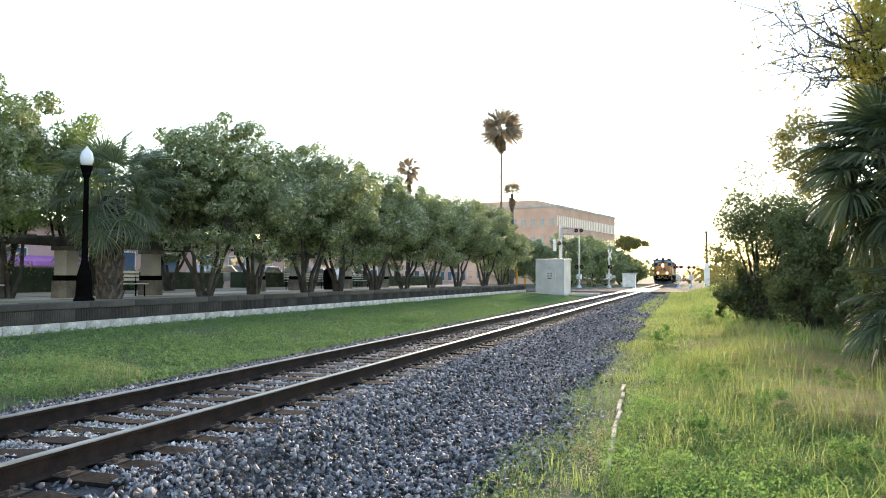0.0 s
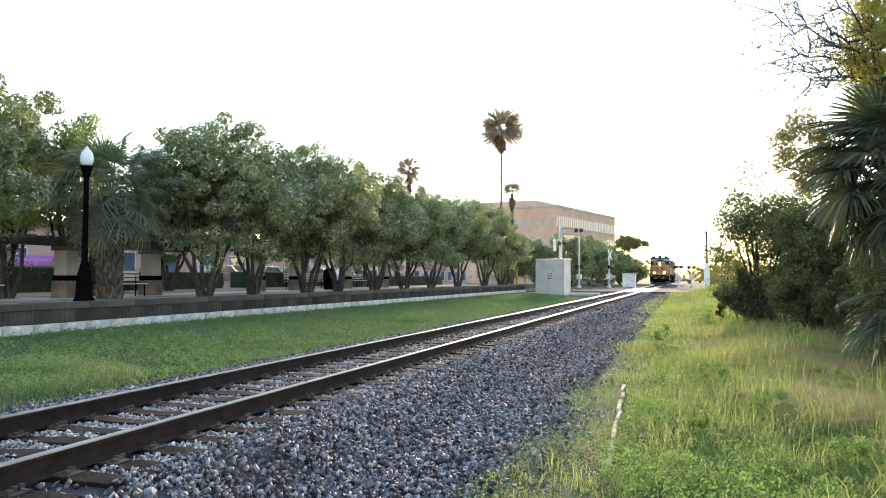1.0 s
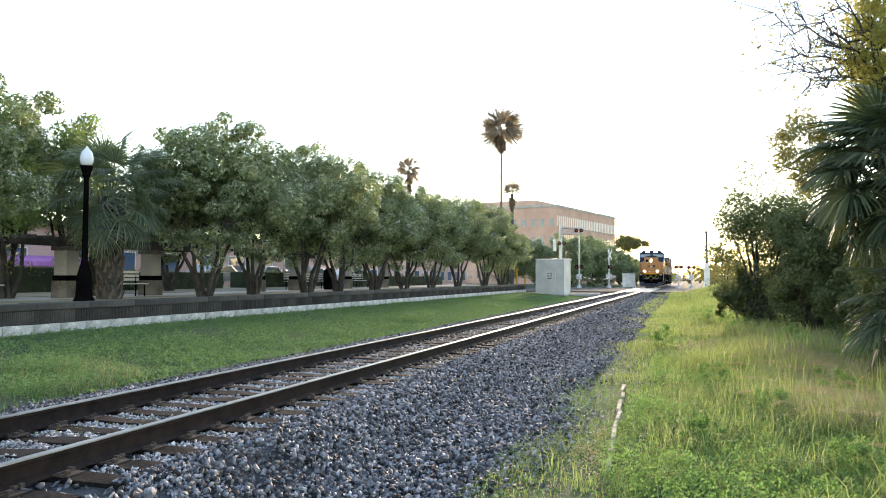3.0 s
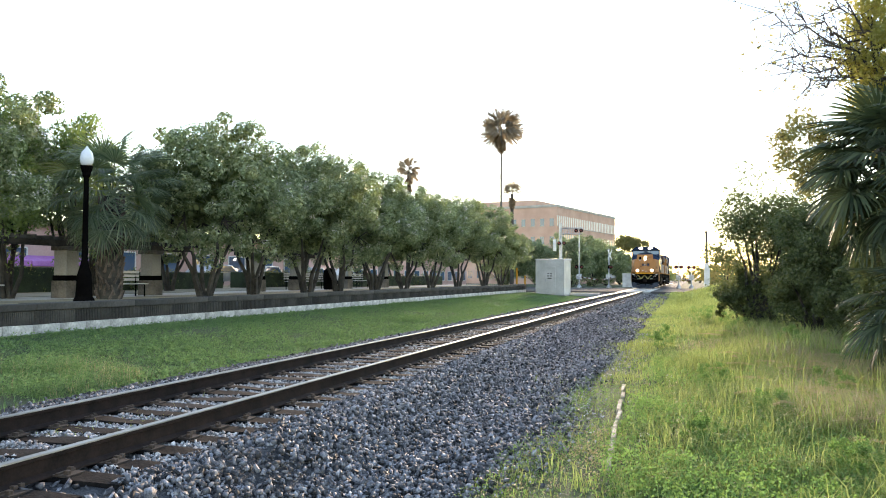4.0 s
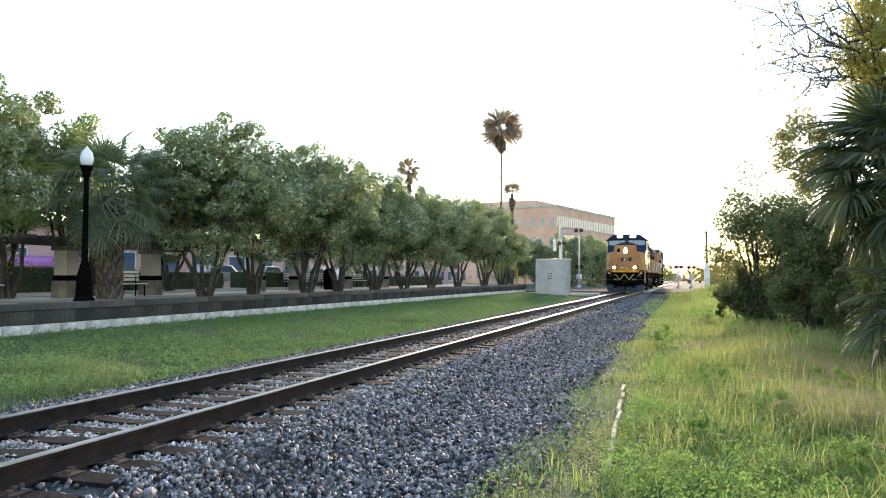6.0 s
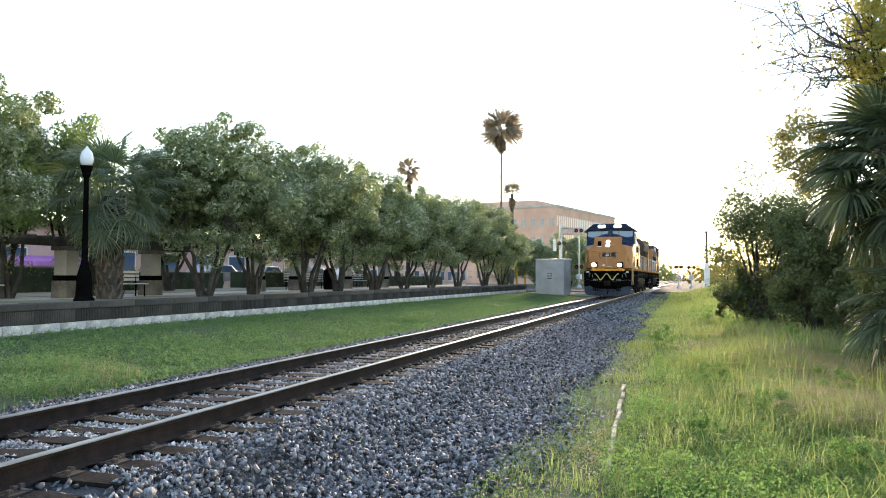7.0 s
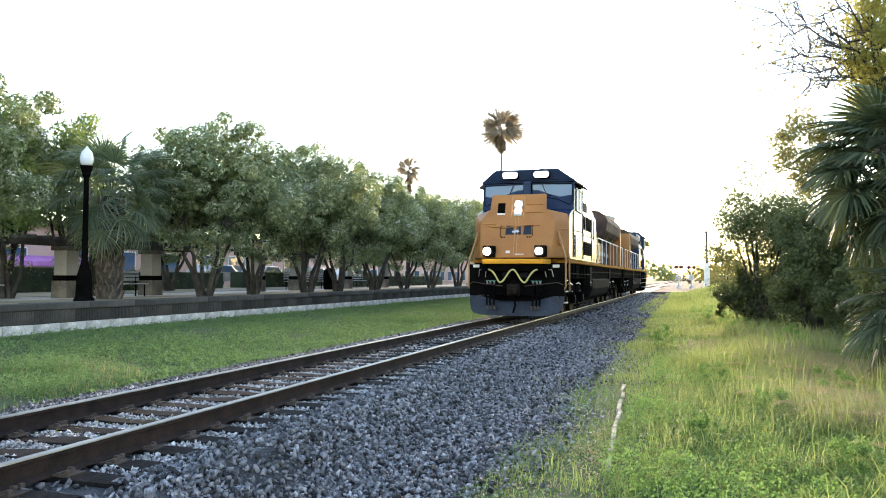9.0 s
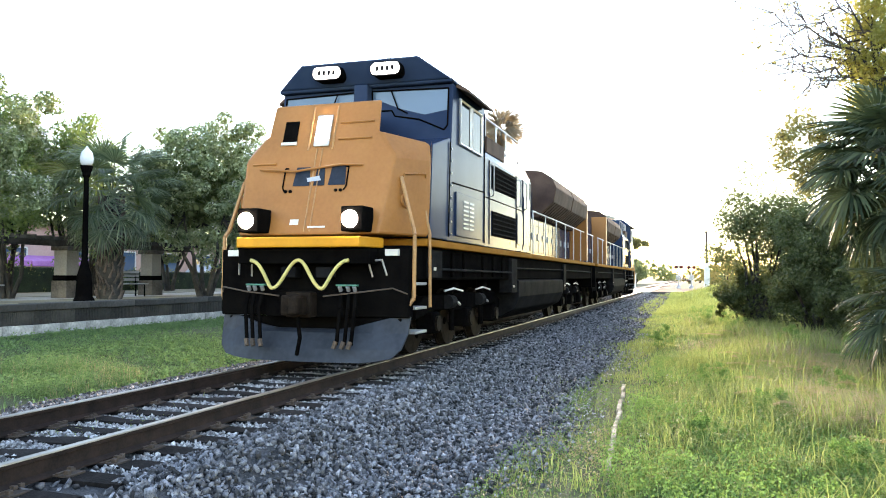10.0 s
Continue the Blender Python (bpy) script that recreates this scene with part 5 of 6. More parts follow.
def cantilever():
    root = thing("cantilever_signal", "tall grey cantilever gantry with a truss arm over the road", "signal", (-11.0, 100.0, -0.14))
    bm = bmesh.new()
    rod(bm, (0, 0, -0.1), (0, 0, 8.4), 0.24, 0.2, 14)
    part("column", bm, M["steel"], root, "thick steel column")
    for z in (7.0, 7.75):
        for y in (-0.3, 0.3):
            bm = bmesh.new()
            rod(bm, (0, y, z), (3.0, y - 1.5, z - 0.1), 0.05)
            part("chord", bm, M["steel"], root)
    for k in range(8):
        bm = bmesh.new()
        u, w = k / 8, (k + 1) / 8
        rod(bm, (3 * u, -0.3 - 1.5 * u, 7.0 - 0.1 * u), (3 * w, -0.3 - 1.5 * w, 7.75 - 0.1 * w), 0.025)
        rod(bm, (3 * w, -0.3 - 1.5 * w, 7.0 - 0.1 * w), (3 * w, 0.3 - 1.5 * w, 7.75 - 0.1 * w), 0.025)
        part("brace", bm, M["steel"], root)
    lamp_pair(root, (2.6, -1.9, 7.3))
    lamp_pair(root, (0.2, -0.4, 5.8))
    bm = bmesh.new()
    box(bm, -0.95, -0.55, -0.1, -0.06, 4.8, 6.3)
    part("sign_panel", bm, M["white_paint"], root, "tall white sign panel")


cantilever()

# small white equipment hut by the far side of the track
hut = thing("equipment_hut", "small grey equipment hut across the road", "hut", (-3.4, 114, -0.14))
bm = bmesh.new()
box(bm, -0.9, 0.9, -0.8, 0.8, -0.2, 1.9)
part("body", bm, M["steel"], hut, "", 0.02)
bm = bmesh.new()
box(bm, -1.0, 1.0, -0.9, 0.9, 1.9, 2.0)
part("roof", bm, M["steel"], hut, "", 0.02)
bm = bmesh.new()
box(bm, -0.4, 0.4, -0.83, -0.79, 0.0, 1.7)
part("door", bm, M["steel"], hut, "", 0.01)

# pole by the thicket
pole = thing("utility_pole", "slim wooden pole with a lamp arm beside the thicket", "pole", (6.9, 100, -0.14))
bm = bmesh.new()
rod(bm, (0, 0, -0.1), (0, 0, 7.2), 0.2, 0.14, 10)
part("shaft", bm, M["bark"], pole)
bm = bmesh.new()
pipe(bm, [(0, 0, 6.9), (-0.6, 0, 7.1), (-0.9, 0, 7.05)], 0.04)
part("arm", bm, M["steel"], pole)
bm = bmesh.new()
box(bm, -0.3, 0.35, -0.3, 0.3, -0.1, 3.2)
part("service_box", bm, M["white_paint"], pole, "pale service box", 0.03)


def brick_building():
    """Four storeys: one face to the plaza, one along the street, banded windows."""
    root = thing("office_building", "four-storey pale brick office building with banded windows", "building", (-19.8, 149.1, -0.14), rz=-12.5)
    L, W, H_ = 36.0, 26.0, 15.0          # along +y (street face at x = 0), and to -x
    bm = bmesh.new()
    box(bm, -W, 0, 0, L, 0, H_)
    part("wall", bm, M["brick_far"], root, "red brick walls, paled to stand in for haze")
    bm = bmesh.new()
    box(bm, -W - 0.15, 0.15, -0.15, L + 0.15, H_, H_ + 0.5)
    part("parapet", bm, M["concrete"], root, "pale parapet band", 0.03)
    bm = bmesh.new()
    box(bm, -W + 4, -7, 6, 18, H_ + 0.5, H_ + 2.2)
    part("roof_house", bm, M["brick_far"], root, "", 0.03)
    for st, z in enumerate((11.4, 7.9, 4.5, 1.2)):
        for face, n, span in (("s", 13, W), ("e", 34, L)):
            if face == "e" and st > 1:
                n = 18
            for k in range(n):
                c = (k + 0.5) * span / n
                w = 0.42 if face == "s" else (0.3 if n > 20 else 0.7)
                h = 1.4 if face == "s" else 2.0
                bm = bmesh.new()
                if face == "s":
                    box(bm, -c - w, -c + w, -0.05, 0.03, z, z + h)
                else:
                    box(bm, -0.03, 0.05, c - w / 2 - 0.1, c + w / 2 + 0.1, z, z + h)
                win = part("window", bm, M["white_paint" if (face == "e" and st == 0) else "glass"], root)
                bm = bmesh.new()
                if face == "s":
                    box(bm, -c - w - 0.08, -c + w + 0.08, -0.14, 0.02, z - 0.14, z - 0.005)
                else:
                    box(bm, -0.02, 0.14, c - w / 2 - 0.14, c + w / 2 + 0.14, z - 0.14, z - 0.005)
                part("sill", bm, M["concrete"], win)
        bm = bmesh.new()
        box(bm, -W - 0.06, 0.06, -0.06, L + 0.06, z - 0.45, z - 0.2)
        part("string_course", bm, M["brick_far"], root)


brick_building()


def low_building(at, length, height, label, awning=False):
    root = thing("low_building", label, "building", at, "low buildings behind the plaza")
    bm = bmesh.new()
    box(bm, -8, 0, 0, length, -0.1, height)
    part("wall", bm, M["pink_wall"], root, "pale pink rendered wall")
    bm = bmesh.new()
    box(bm, -8.3, 0.5, -0.4, length + 0.4, height, height + 0.3)
    part("roof", bm, M["hood_brown"], root, "dark flat roof edge", 0.03)
    n = int(length / 4)
    for k in range(n):
        c = (k + 0.5) * length / n
        bm = bmesh.new()
        box(bm, -0.05, 0.04, c - 1.1, c + 1.1, 0.7, 2.2)
        win = part("window", bm, M["glass"], root)
        bm = bmesh.new()
        pipe(bm, [(0.05, c - 1.1, 0.7), (0.05, c + 1.1, 0.7), (0.05, c + 1.1, 2.2), (0.05, c - 1.1, 2.2), (0.05, c - 1.1, 0.7)], 0.05, 4)
        part("frame", bm, M["white_paint"], win)
    if awning:
        for k in range(5):
            bm = bmesh.new()
            y0 = 7 + k * 2.6
            solid(bm, [(0.06, y0, 1.45), (0.06, y0 + 2.5, 1.45), (0.06, y0 + 2.5, 1.8), (0.06, y0, 1.8)], [(1.1, y0, 1.22), (1.1, y0 + 2.5, 1.22), (1.1, y0 + 2.5, 1.5), (1.1, y0, 1.5)])
            part("awning", bm, M["purple"], root, "bright purple awning", 0.02)


low_building((-27.5, 16, 0.5), 45, 3.4, "low pink building with bright purple awnings", True)
low_building((-33, 72, -0.1), 60, 4.2, "long low pink building behind the trees")

# columns of the plaza, each with a plinth and dark band
first = None
for y in (20.1, 24.2, 31.6, 35.4, 41.3, 47.0):
    if first is None:
        first = thing("masonry_column", "square beige masonry column with a dark band", "column", (-14.0, y, 0.56), "plaza columns")
        for nm, x, z0, z1, mt in (("plinth", 0.31, -0.02, 0.55, "bark_pale"), ("band", 0.285, 0.55, 0.72, "black"), ("shaft", 0.26, 0.72, 1.52, "concrete"), ("cap", 0.33, 1.52, 1.66, "bark_pale")):
            bm = bmesh.new()
            box(bm, -x, x, -x, x, z0, z1)
            part(nm, bm, M[mt], first, "", 0.02)
    else:
        copy_thing(first, pose(-14.0, y, 0.56))

# dark timber pergola resting on the columns
for y0, y1 in ((17.5, 26.5), (30.0, 37.0)):
    pg = thing("pergola", "dark timber pergola beams resting on masonry columns", "pergola", (-14.0, y0, 2.2), "plaza pergolas")
    for x in (-0.2, 0.14):
        bm = bmesh.new()
        box(bm, x, x + 0.07, 0, y1 - y0, 0.02, 0.2)
        part("beam", bm, M["bark"], pg, "", 0.008)
    for k in range(int((y1 - y0) / 0.6) + 1):
        bm = bmesh.new()
        box(bm, -0.75, 0.75, k * 0.6, k * 0.6 + 0.06, 0.2, 0.3)
        part("rafter", bm, M["bark"], pg, "", 0.006)

# clipped hedges
for i, (x, y0, y1, h) in enumerate(((-20.5, 15, 27, 1.15), (-20.5, 29, 38, 1.0), (-20.5, 40, 52, 1.05), (-16.5, 48, 66, 0.85))):
    r = np.random.default_rng(300 + i)
    hd = thing("hedge", "clipped dark green hedge on the plaza", "hedge", (x, y0, 0.56), "plaza hedges")
    bm = bmesh.new()
    box(bm, -0.45, 0.45, 0, y1 - y0, -0.02, h - 0.1)
    part("core", bm, M["hedge"], hd, "", 0.05)
    n = int((y1 - y0) * 14)
    c = np.stack([r.uniform(-0.45, 0.5, n), r.uniform(0, y1 - y0, n), r.uniform(0.05, h, n)], 1)
    v, f = leaf_cloud(r, c, np.full(n, 0.2), 18, 0.1, 0.6)
    raw("foliage", v, f, M["leaf_bush"], hd)


def street_lamp():
    root = thing("street_lamp", "black post lamp with a white acorn globe", "lamp", (-9.25, 15.75, 0.56))
    bm = bmesh.new()
    lathe(bm, [(0.25, -0.02), (0.25, 0.12), (0.2, 0.2), (0.17, 0.75), (0.11, 0.95), (0.08, 1.1)], 16)
    part("base", bm, M["black"], root, "flared fluted base", smooth=False)
    bm = bmesh.new()
    lathe(bm, [(0.075, 1.1), (0.06, 3.2), (0.1, 3.25), (0.1, 3.32), (0.14, 3.42), (0.16, 3.5)], 14)
    part("post", bm, M["black"], root, "slim black post")
    bm = bmesh.new()
    lathe(bm, [(0.11, 3.5), (0.155, 3.58), (0.165, 3.68), (0.14, 3.82), (0.085, 3.9), (0.05, 3.93), (0.02, 3.99)], 18)
    part("globe", bm, M["globe"], root, "white acorn globe", smooth=True)


street_lamp()


def bench(at, rz):
    root = thing("park_bench", "pale slatted park bench on the plaza", "bench", at, "plaza benches", rz)
    for k in range(4):
        bm = bmesh.new()
        box(bm, -0.8, 0.8, -0.22 + 0.12 * k, -0.13 + 0.12 * k, 0.42, 0.46)
        part("slat", bm, M["steel"], root, "", 0.006)
    for k in range(3):
        bm = bmesh.new()
        box(bm, -0.8, 0.8, 0.26, 0.29, 0.54 + 0.13 * k, 0.63 + 0.13 * k)
        part("back_slat", bm, M["steel"], root, "", 0.006)
    for s in (-0.65, 0.65):
        bm = bmesh.new()
        pipe(bm, [(s, -0.2, 0), (s, -0.2, 0.42), (s, 0.26, 0.42), (s, 0.3, 0.92)], 0.025)
        rod(bm, (s, 0.24, 0), (s, 0.24, 0.44), 0.025)
        part("leg_frame", bm, M["black"], root)


for at, rz in (((-13.2, 21.9, 0.56), 80), ((-15.0, 37.4, 0.56), 75), ((-15.2, 40.0, 0.56), 75), ((-15.0, 45.5, 0.56), 80), ((-13.4, 16.2, 0.56), 90)):
    bench(at, rz)

bin_ = thing("litter_bin", "dark cylindrical litter bin with a domed lid", "bin", (-13.6, 38.3, 0.56))
bm = bmesh.new()
lathe(bm, [(0.26, -0.02), (0.3, 0.1), (0.3, 0.85), (0.27, 0.9)], 16)
part("body", bm, M["black"], bin_)
bm = bmesh.new()
lathe(bm, [(0.3, 0.9), (0.28, 1.02), (0.16, 1.14), (0.05, 1.18)], 16)
part("lid", bm, M["black"], bin_)

# placed along a camera ray so it shows between the hedges
hydrant = thing("fire_hydrant", "small yellow fire hydrant, placed to show beside the palm from the camera", "hydrant", (-19.4, 28.7, 0.56))
bm = bmesh.new()
lathe(bm, [(0.16, -0.02), (0.16, 0.06), (0.11, 0.08), (0.11, 0.5), (0.15, 0.54), (0.13, 0.64), (0.05, 0.74), (0.03, 0.78)], 14)
part("barrel", bm, M["yellow_flower"], hydrant)
for s in (-1, 1):
    bm = bmesh.new()
    rod(bm, (0, s * 0.08, 0.4), (0, s * 0.2, 0.4), 0.06, n=10)
    part("outlet", bm, M["yellow_flower"], hydrant)

for x, y in ((-16.0, 30.2), (-16.4, 35.0)):
    sg = thing("sign_post", "small white sign on a thin post", "sign", (x, y, 0.56), "plaza signs")
    bm = bmesh.new()
    rod(bm, (0, 0, 0), (0, 0, 2.0), 0.03)
    part("post", bm, M["steel"], sg)
    bm = bmesh.new()
    box(bm, -0.16, 0.16, -0.05, -0.03, 1.45, 1.95)
    part("panel", bm, M["white_paint"], sg, "", 0.01)
for x, y in ((-9.0, 64.8), (-8.8, 67.2)):
    bo = thing("bollard", "slim yellow bollard by the wall end", "bollard", (x, y, 0.5 if y < 66 else -0.15))
    bm = bmesh.new()
    lathe(bm, [(0.08, -0.1), (0.08, 1.5), (0.05, 1.56)], 10)
    part("shaft", bm, M["bright_yellow"], bo)


def car(at, rz, label, mat):
    root = thing("parked_car", label, "car", at, "parked cars", rz)
    bm = bmesh.new()
    prof = [(-2.2, 0.35), (2.2, 0.35), (2.25, 0.7), (1.3, 0.9), (0.6, 1.4), (-1.2, 1.42), (-1.9, 0.95), (-2.25, 0.85)]
    solid(bm, [(x, -0.85, z) for x, z in prof], [(x, 0.85, z) for x, z in prof])
    part("body", bm, M[mat], root, "", 0.06)
    for s in (-1, 1):
        bm = bmesh.new()
        prof = [(-1.5, 0.98), (1.0, 0.95), (0.5, 1.33), (-1.1, 1.35)]
        solid(bm, [(x, s * 0.845, z) for x, z in prof], [(x, s * 0.86, z) for x, z in prof])
        part("side_window", bm, M["glass"], root)
        for x in (-1.35, 1.4):
            bm = bmesh.new()
            rod(bm, (x, s * 0.7, 0.31), (x, s * 0.9, 0.31), 0.32, n=18)
            wl = part("wheel", bm, M["black"], root)
            bm = bmesh.new()
            rod(bm, (x, s * 0.895, 0.31), (x, s * 0.91, 0.31), 0.19, n=12)
            part("rim", bm, M["steel"], wl)


for at, rz, lb, mt in (((-24, 43, 0.56), 85, "silver parked car behind the plaza", "steel"), ((-24, 49, 0.56), 92, "white parked car behind the plaza", "white_paint"), ((-25, 58, 0.56), 88, "silver parked van behind the plaza", "steel"), ((-25, 66, 0.56), 90, "white parked car by the long building", "white_paint")):
    car(at, rz, lb, mt)

# trees across the road, thinning into the distance
for i, (x, y, s, h) in enumerate(((-11.5, 112, 3.2, 4.2), (-9.5, 122, 3.4, 4.4), (-8.8, 134, 3.4, 4.2), (-7.6, 146, 3.0, 3.6), (-7.0, 160, 3.0, 3.2), (-6.8, 178, 3.0, 3.0), (-17, 116, 3.5, 3.9), (-21, 112, 3.3, 4.0))):
    bush("street_tree", "round green street tree beyond the crossing", 400 + i, (x, y, -0.14), (s, s, h * 0.85), 150, 110, "leaf_myrtle", 0.27, 3, -0.1, "tree", "street trees")
# the golden leaf tone from here on stands in for haze
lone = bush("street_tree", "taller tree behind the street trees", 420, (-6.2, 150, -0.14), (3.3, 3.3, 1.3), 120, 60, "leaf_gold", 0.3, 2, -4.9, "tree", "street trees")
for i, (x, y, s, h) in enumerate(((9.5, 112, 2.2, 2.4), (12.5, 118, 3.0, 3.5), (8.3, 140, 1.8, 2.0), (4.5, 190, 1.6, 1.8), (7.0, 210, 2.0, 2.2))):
    bush("verge_bush", "backlit bush beyond the road, haze put into its golden leaves", 430 + i, (x, y, -0.14), (s, s, h), 40, 60, "leaf_gold", 0.25, 3, 0.1)
# far woods on the skyline
r = np.random.default_rng(500)
n = 900
ang = r.uniform(-1.2, 1.2, n)
dist = r.uniform(330, 420, n)
c = np.stack([dist * np.sin(ang), dist * np.cos(ang), r.uniform(0, 3.5, n) + 4.0 * np.abs(np.sin(ang * 23)) * r.random(n)], 1)
c = c[np.abs(c[:, 0] - 1) > 5]
v, f = leaf_cloud(r, c, np.full(len(c), 4.2), 22, 1.9, 0.8)
tagged(raw("far_woods", v, f, M["leaf_bush"]), "far line of trees on the skyline", "woods", kind="stuff")


# ---- pieces: wall blocks, ties, ballast, edging ----
def shared(name, bm, material, bevel=0.0):
    ob = part(name, bm, material, None, "", bevel)
    me = ob.data
    bpy.data.objects.remove(ob)
    return me


def piece(name, me, parent, m):
    ob = new(name, me)
    ob.parent = parent
    ob.matrix_basis = m
    return ob


br = np.random.default_rng(41)
block = []
for k in range(3):
    bm = bmesh.new()
    box(bm, -0.14, 0.0, 0.006, 0.78, -0.24, 0.2)
    for v_ in bm.verts:
        v_.co += Vector(br.normal(0, 0.006, 3))
    block.append(shared("base_block", bm, M["wall_pale"], 0.012))
panel = []
for k in range(3):
    bm = bmesh.new()
    box(bm, -0.10, 0.0, 0.005, 1.18, 0.205, 0.50)
    for j in range(14 if k else 22):
        y = 0.04 + j * 1.12 / (14 if k else 22)
        box(bm, -0.02, 0.016 + br.uniform(0, 0.006), y, y + 0.03, 0.215, 0.49)
    panel.append(shared("wall_panel", bm, M["wall_dark"], 0.0))
coping = []
for k in range(3):
    bm = bmesh.new()
    box(bm, -0.5, 0.05, 0.004, 1.58, 0.505, 0.66)
    for v_ in bm.verts:
        v_.co += Vector(br.normal(0, 0.004, 3))
    coping.append(shared("coping_stone", bm, M["wall_dark"], 0.02))
y = 4.0
while y < WALL_END - 0.8:
    piece("base_block", block[br.integers(3)], wall, pose(WALL_X + 0.03 + br.uniform(-0.008, 0.008), y, 0.0))
    y += 0.786
y = 4.0
while y < WALL_END - 1.2:
    piece("wall_panel", panel[0 if y < 16 else br.integers(1, 3)], wall, pose(WALL_X + br.uniform(-0.004, 0.004), y, 0.0))
    y += 1.186
y = 4.0
while y < WALL_END - 1.6:
    piece("coping_stone", coping[br.integers(3)], wall, pose(WALL_X + br.uniform(-0.006, 0.006), y, br.uniform(-0.004, 0.004)))
    y += 1.584

tie_mesh = []
for k in range(4):
    bm = bmesh.new()
    box(bm, -1.36 + br.uniform(-0.04, 0.03), 1.36 + br.uniform(-0.03, 0.05), -0.115, 0.115, -0.37, -0.19)
    bmesh.ops.subdivide_edges(bm, edges=[e for e in bm.edges if e.calc_length() > 1], cuts=9)
    for v_ in bm.verts:
        v_.co += Vector(br.normal(0, 0.006, 3))
    tie_mesh.append(shared("tie", bm, M["tie"]))
bm = bmesh.new()
box(bm, -0.17, 0.19, -0.09, 0.09, -0.192, -0.176)
box(bm, 0.075, 0.1, -0.09, 0.09, -0.178, -0.162)
box(bm, -0.1, -0.075, -0.09, 0.09, -0.178, -0.162)
for sx_, sy_ in ((0.085, 0.05), (-0.085, -0.05), (0.15, -0.05), (-0.14, 0.05)):
    box(bm, sx_ - 0.02, sx_ + 0.02, sy_ - 0.018, sy_ + 0.018, -0.178, -0.146)
plate_mesh = shared("tie_plate", bm, M["plate"], 0.003)
bm = bmesh.new()
box(bm, -0.08, 0.08, 0.11, 0.15, -0.2, -0.165)
box(bm, 0.05, 0.085, 0.11, 0.15, -0.2, -0.15)
anchor_mesh = shared("rail_anchor", bm, M["plate"], 0.006)
y = 2.2 - 24 * 0.4925
i = 0
while y < 74:
    t_ = piece("tie", tie_mesh[br.integers(4)], track, pose(br.normal(0, 0.02), y + br.normal(0, 0.015), br.normal(0, 0.006), 0, 0, br.normal(0, 0.5)))
    if y < 46:
        for sx_ in (-0.755, 0.755):
            piece("tie_plate", plate_mesh, t_, pose(sx_, 0, 0, 0, 0, 0 if sx_ > 0 else 180))
            if i % 2 == 0:
                piece("rail_anchor", anchor_mesh, t_, pose(sx_, 0, 0))
    y += 0.4925
    i += 1

# crushed stone: loose angular lumps
CORNER = [(-1, -1, -1), (1, -1, -1), (1, 1, -1), (-1, 1, -1), (-1, -1, 1), (1, -1, 1), (1, 1, 1), (-1, 1, 1)]
CORNER_F = [(0, 2, 1), (0, 3, 2), (4, 5, 6), (4, 6, 7), (0, 1, 5), (0, 5, 4), (1, 2, 6), (1, 6, 5), (2, 3, 7), (2, 7, 6), (3, 0, 4), (3, 4, 7)]


def lumps(r, p, size):
    """Many angular stones from arrays of places and sizes."""
    n = len(p)
    base = np.array(CORNER)[None] * r.uniform(0.25, 1.0, (n, 8, 3)) * 1.0
    base = base * np.stack([r.uniform(0.9, 1.6, n), r.uniform(0.65, 1.1, n), r.uniform(0.45, 0.8, n)], 1)[:, None, :]
    q = r.standard_normal((n, 4))
    q[:, 1:3] *= 0.75
    q /= np.linalg.norm(q, axis=1)[:, None]
    w, x, y, z = q.T
    R = np.stack([1 - 2 * (y * y + z * z), 2 * (x * y - z * w), 2 * (x * z + y * w), 2 * (x * y + z * w), 1 - 2 * (x * x + z * z), 2 * (y * z - x * w), 2 * (x * z - y * w), 2 * (y * z + x * w), 1 - 2 * (x * x + y * y)], 1).reshape(n, 3, 3)
    v = np.einsum("nij,nkj->nki", R, base) * size[:, None, None] + p[:, None, :]
    f = (np.array(CORNER_F)[None] + (np.arange(n) * 8)[:, None, None]).reshape(-1, 3)
    return v.reshape(-1, 3), f


def ballast_z(x, y):
    z = ground_height(x, y) + 0.035
    crib = np.abs(x) < 1.36
    return np.where(crib, z + 0.004, z)


def ballast(r, n, x0, x1, y0, y1, s0, s1, lift=0.6, keep=None):
    x, y = r.uniform(x0, x1, n), r.uniform(y0, y1, n)
    ok = np.abs(np.abs(x) - 0.755) > 0.11
    # the tops of ties stay clear
    ok &= ~((np.abs(x) < 1.3) & (np.abs((y - 2.2 + 0.246) % 0.4925 - 0.246) < 0.10))
    if keep is not None:
        ok &= keep(x, y, r)
    x, y = x[ok], y[ok]
    s = s0 + (s1 - s0) * r.random(len(x)) ** 1.6
    p = np.stack([x, y, ballast_z(x, y) + s * r.uniform(-0.1, lift, len(x))], 1)
    return p, s


sr = np.random.default_rng(55)
ragged = lambda x, y, r: (x < 3.35 + 0.3 * np.sin(y * 0.9) + r.normal(0, 0.3, len(x))) & (x > -2.85 + r.normal(0, 0.12, len(x)))
sets = [ballast(sr, 46000, 1.3, 4.1, 4.6, 14, 0.012, 0.033, 1.6, ragged), ballast(sr, 6800, -3.1, -1.3, 5.5, 14, 0.017, 0.034, 0.8, ragged),
        ballast(sr, 25000, 1.3, 3.6, 14, 30, 0.024, 0.04, 1.2, ragged), ballast(sr, 7000, -3.1, -1.3, 14, 30, 0.023, 0.039, 0.8, ragged),
        ballast(sr, 14000, -3.0, 3.4, 30, 72, 0.04, 0.065, 0.6, ragged), ballast(sr, 13000, -3.0, 3.9, -9.0, 4.6, 0.025, 0.045, 0.7, ragged)]
P_, S_ = np.concatenate([a for a, _ in sets]), np.concatenate([b for _, b in sets])
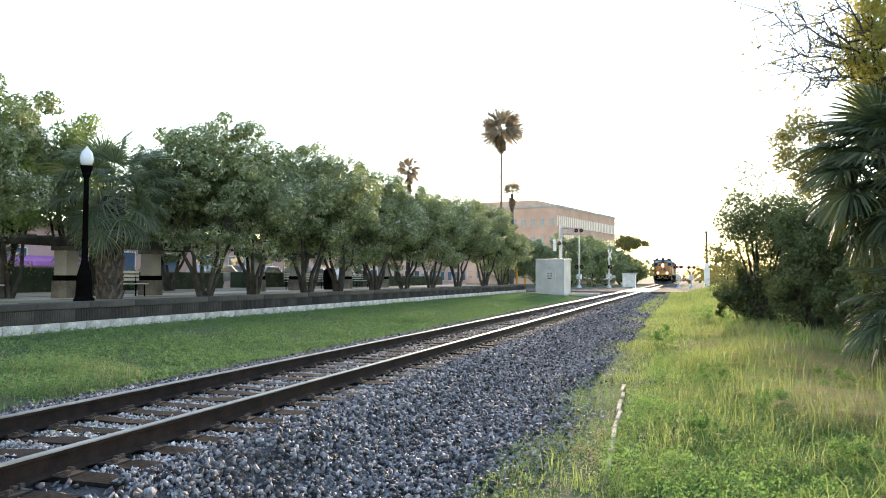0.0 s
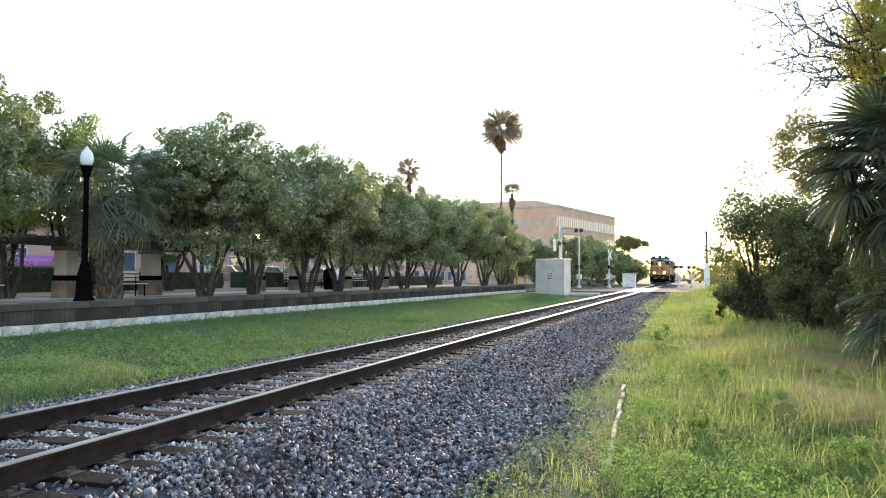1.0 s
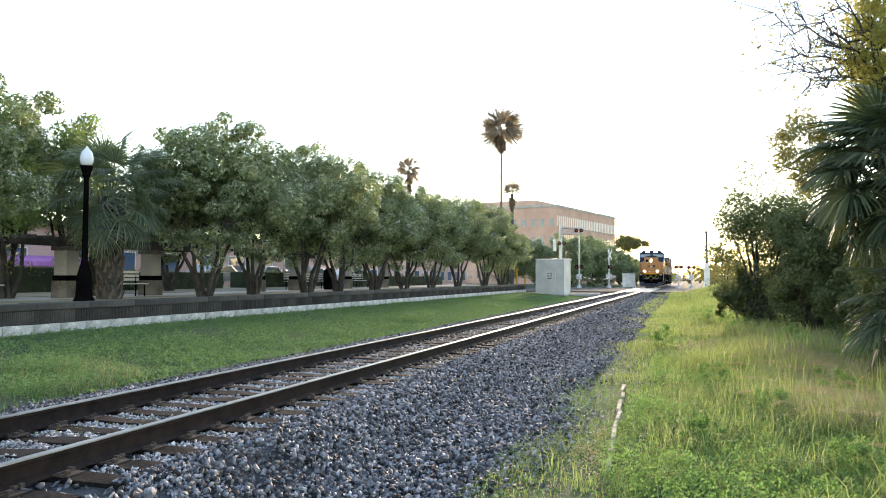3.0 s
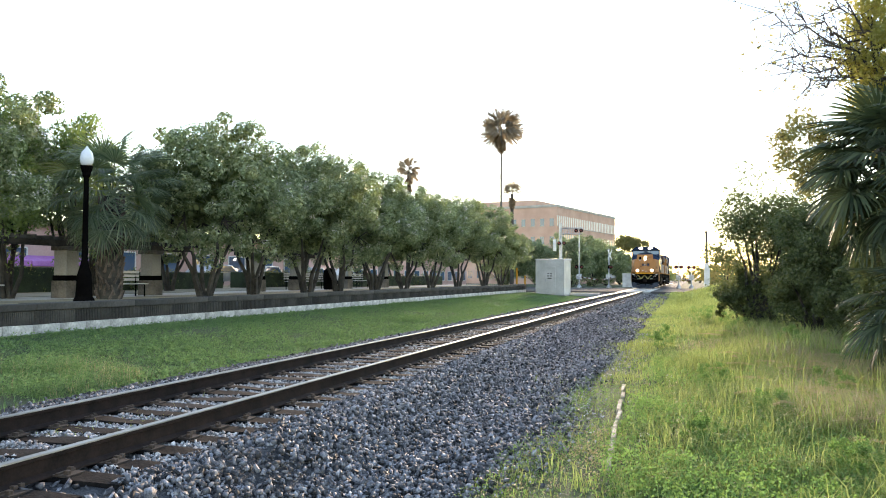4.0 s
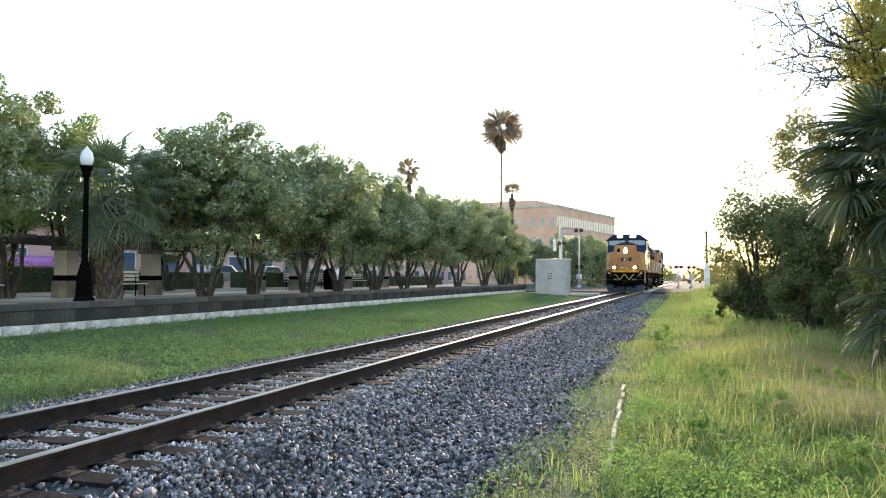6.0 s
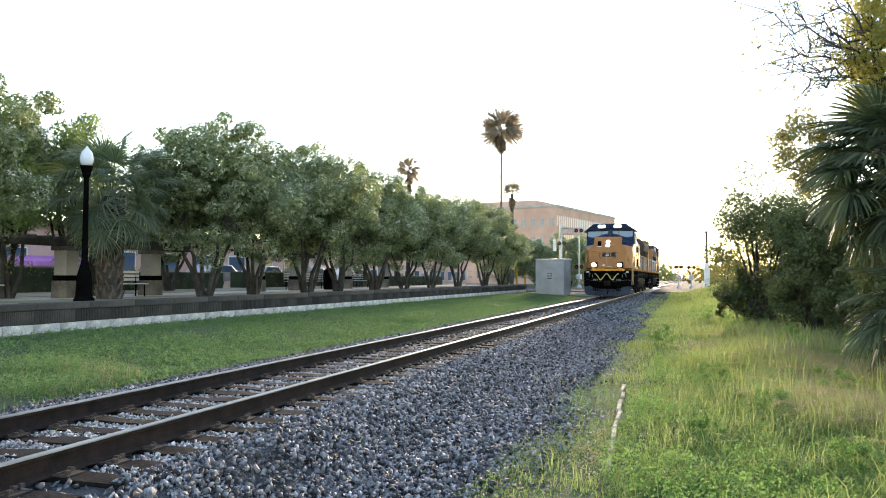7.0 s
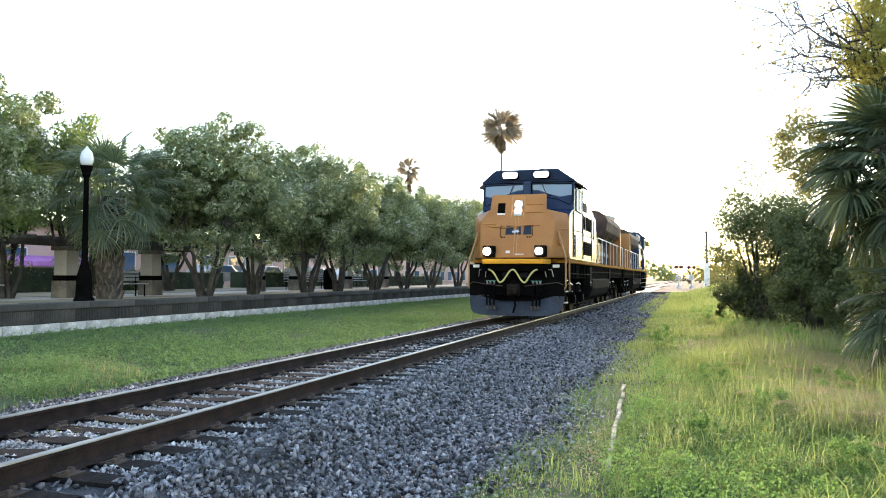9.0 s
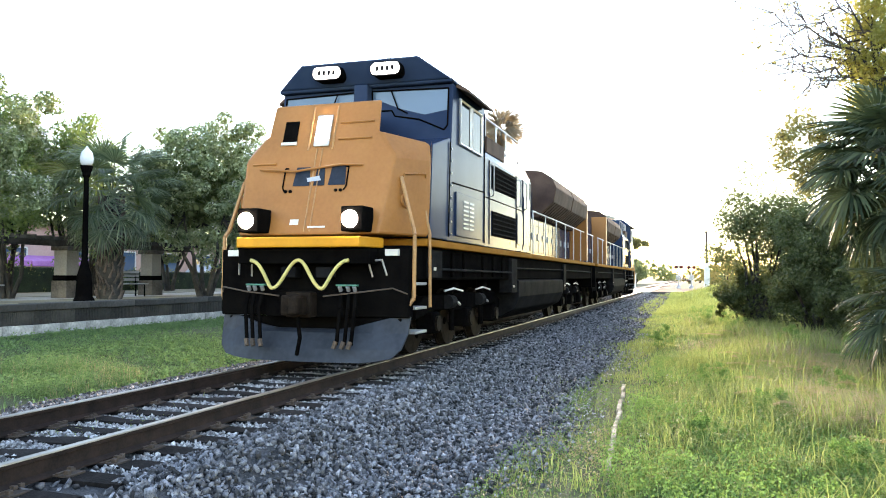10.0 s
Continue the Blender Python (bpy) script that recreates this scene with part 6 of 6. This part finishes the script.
single = (P_[:, 0] > 1.5) & (P_[:, 0] < 2.3) & (P_[:, 1] > 5.2) & (P_[:, 1] < 6.1)
v, f = lumps(sr, P_[~single], S_[~single])
loose = raw("crushed_stone", v, f, M["stone"], gravel)
tagged(loose, "loose grey crushed stones", kind="stuff")
stone_mesh = []
for k in range(6):
    v, f = lumps(sr, np.zeros((1, 3)), np.ones(1))
    ob = raw("stone", v, f, M["stone_piece"])
    stone_mesh.append(ob.data)
    bpy.data.objects.remove(ob)
for p, s in zip(P_[single][:300], S_[single][:300]):
    piece("stone", stone_mesh[sr.integers(6)], gravel, pose(*p, *sr.uniform(0, 360, 3)) @ Matrix.Diagonal((s, s, s, 1)))

# dusty paler stones between the ties
crib = [ballast(sr, 26000, -1.45, 1.45, 4.6, 14, 0.011, 0.026, 0.9), ballast(sr, 15000, -1.45, 1.45, 14, 30, 0.016, 0.03, 0.7)]
v, f = lumps(sr, np.concatenate([a for a, _ in crib]), np.concatenate([b for _, b in crib]))
tagged(raw("crib_stone", v, f, M["pale_gravel"], gravel), "dusty pale stones between the ties", kind="stuff")

# pale fine gravel at the foot of the slope
fp, fs_ = ballast(sr, 26000, 2.5, 4.5, 4.6, 26, 0.008, 0.02, 0.5, lambda x, y, r: (np.abs(x - 3.35 + 0.02 * (y - 8) - 0.2 * np.sin(y * 0.8)) < np.abs(r.normal(0, 0.42, len(x)))))
v, f = lumps(sr, fp, fs_)
tagged(raw("fine_gravel", v, f, M["pale_gravel"], gravel), "pale fine gravel at the foot of the ballast", kind="stuff")

# old whitened edging half buried at the grass edge
edging = thing("edging_strip", "weathered white-painted timber edging half buried in grass", "edging", (4.55, 7.4, -0.55), rz=3.2)
for k in range(9):
    bm = bmesh.new()
    L = 0.52 + 0.1 * (k % 3)
    box(bm, -0.026, 0.026, 0, L, -0.03, 0.11 + 0.012 * ((k * 7) % 3))
    for v_ in bm.verts:
        v_.co += Vector(br.normal(0, 0.004, 3))
    q = part("edging_piece", bm, M["old_wood"], edging, "", 0.012)
    q.matrix_basis = pose(br.normal(0, 0.006), k * 0.6, 0, br.normal(0, 0.8), br.normal(0, 2), br.normal(0, 0.6))


def motions():
    """The train runs towards the camera at an even pace; its wheels turn with it."""
    for ob, back, turn in ((leader, 0.0, 0), (trailer, TRAILER_BACK, 180)):
        walk(ob, [(t, pose(0, NOSE_Y + back + SPEED * (10 - t), 0, 0, 0, turn)) for t in (0.0, 2.5, 5.0, 7.5, 10.0)])
    for k, (ws_, y) in enumerate(wheelsets):
        sense = 1 if k < len(AXLES) else -1
        walk(ws_, [(i / 20, pose(0, y, WHEEL_R, sense * math.degrees(SPEED * i / 20 / WHEEL_R))) for i in range(201)])
    sway()

motions()
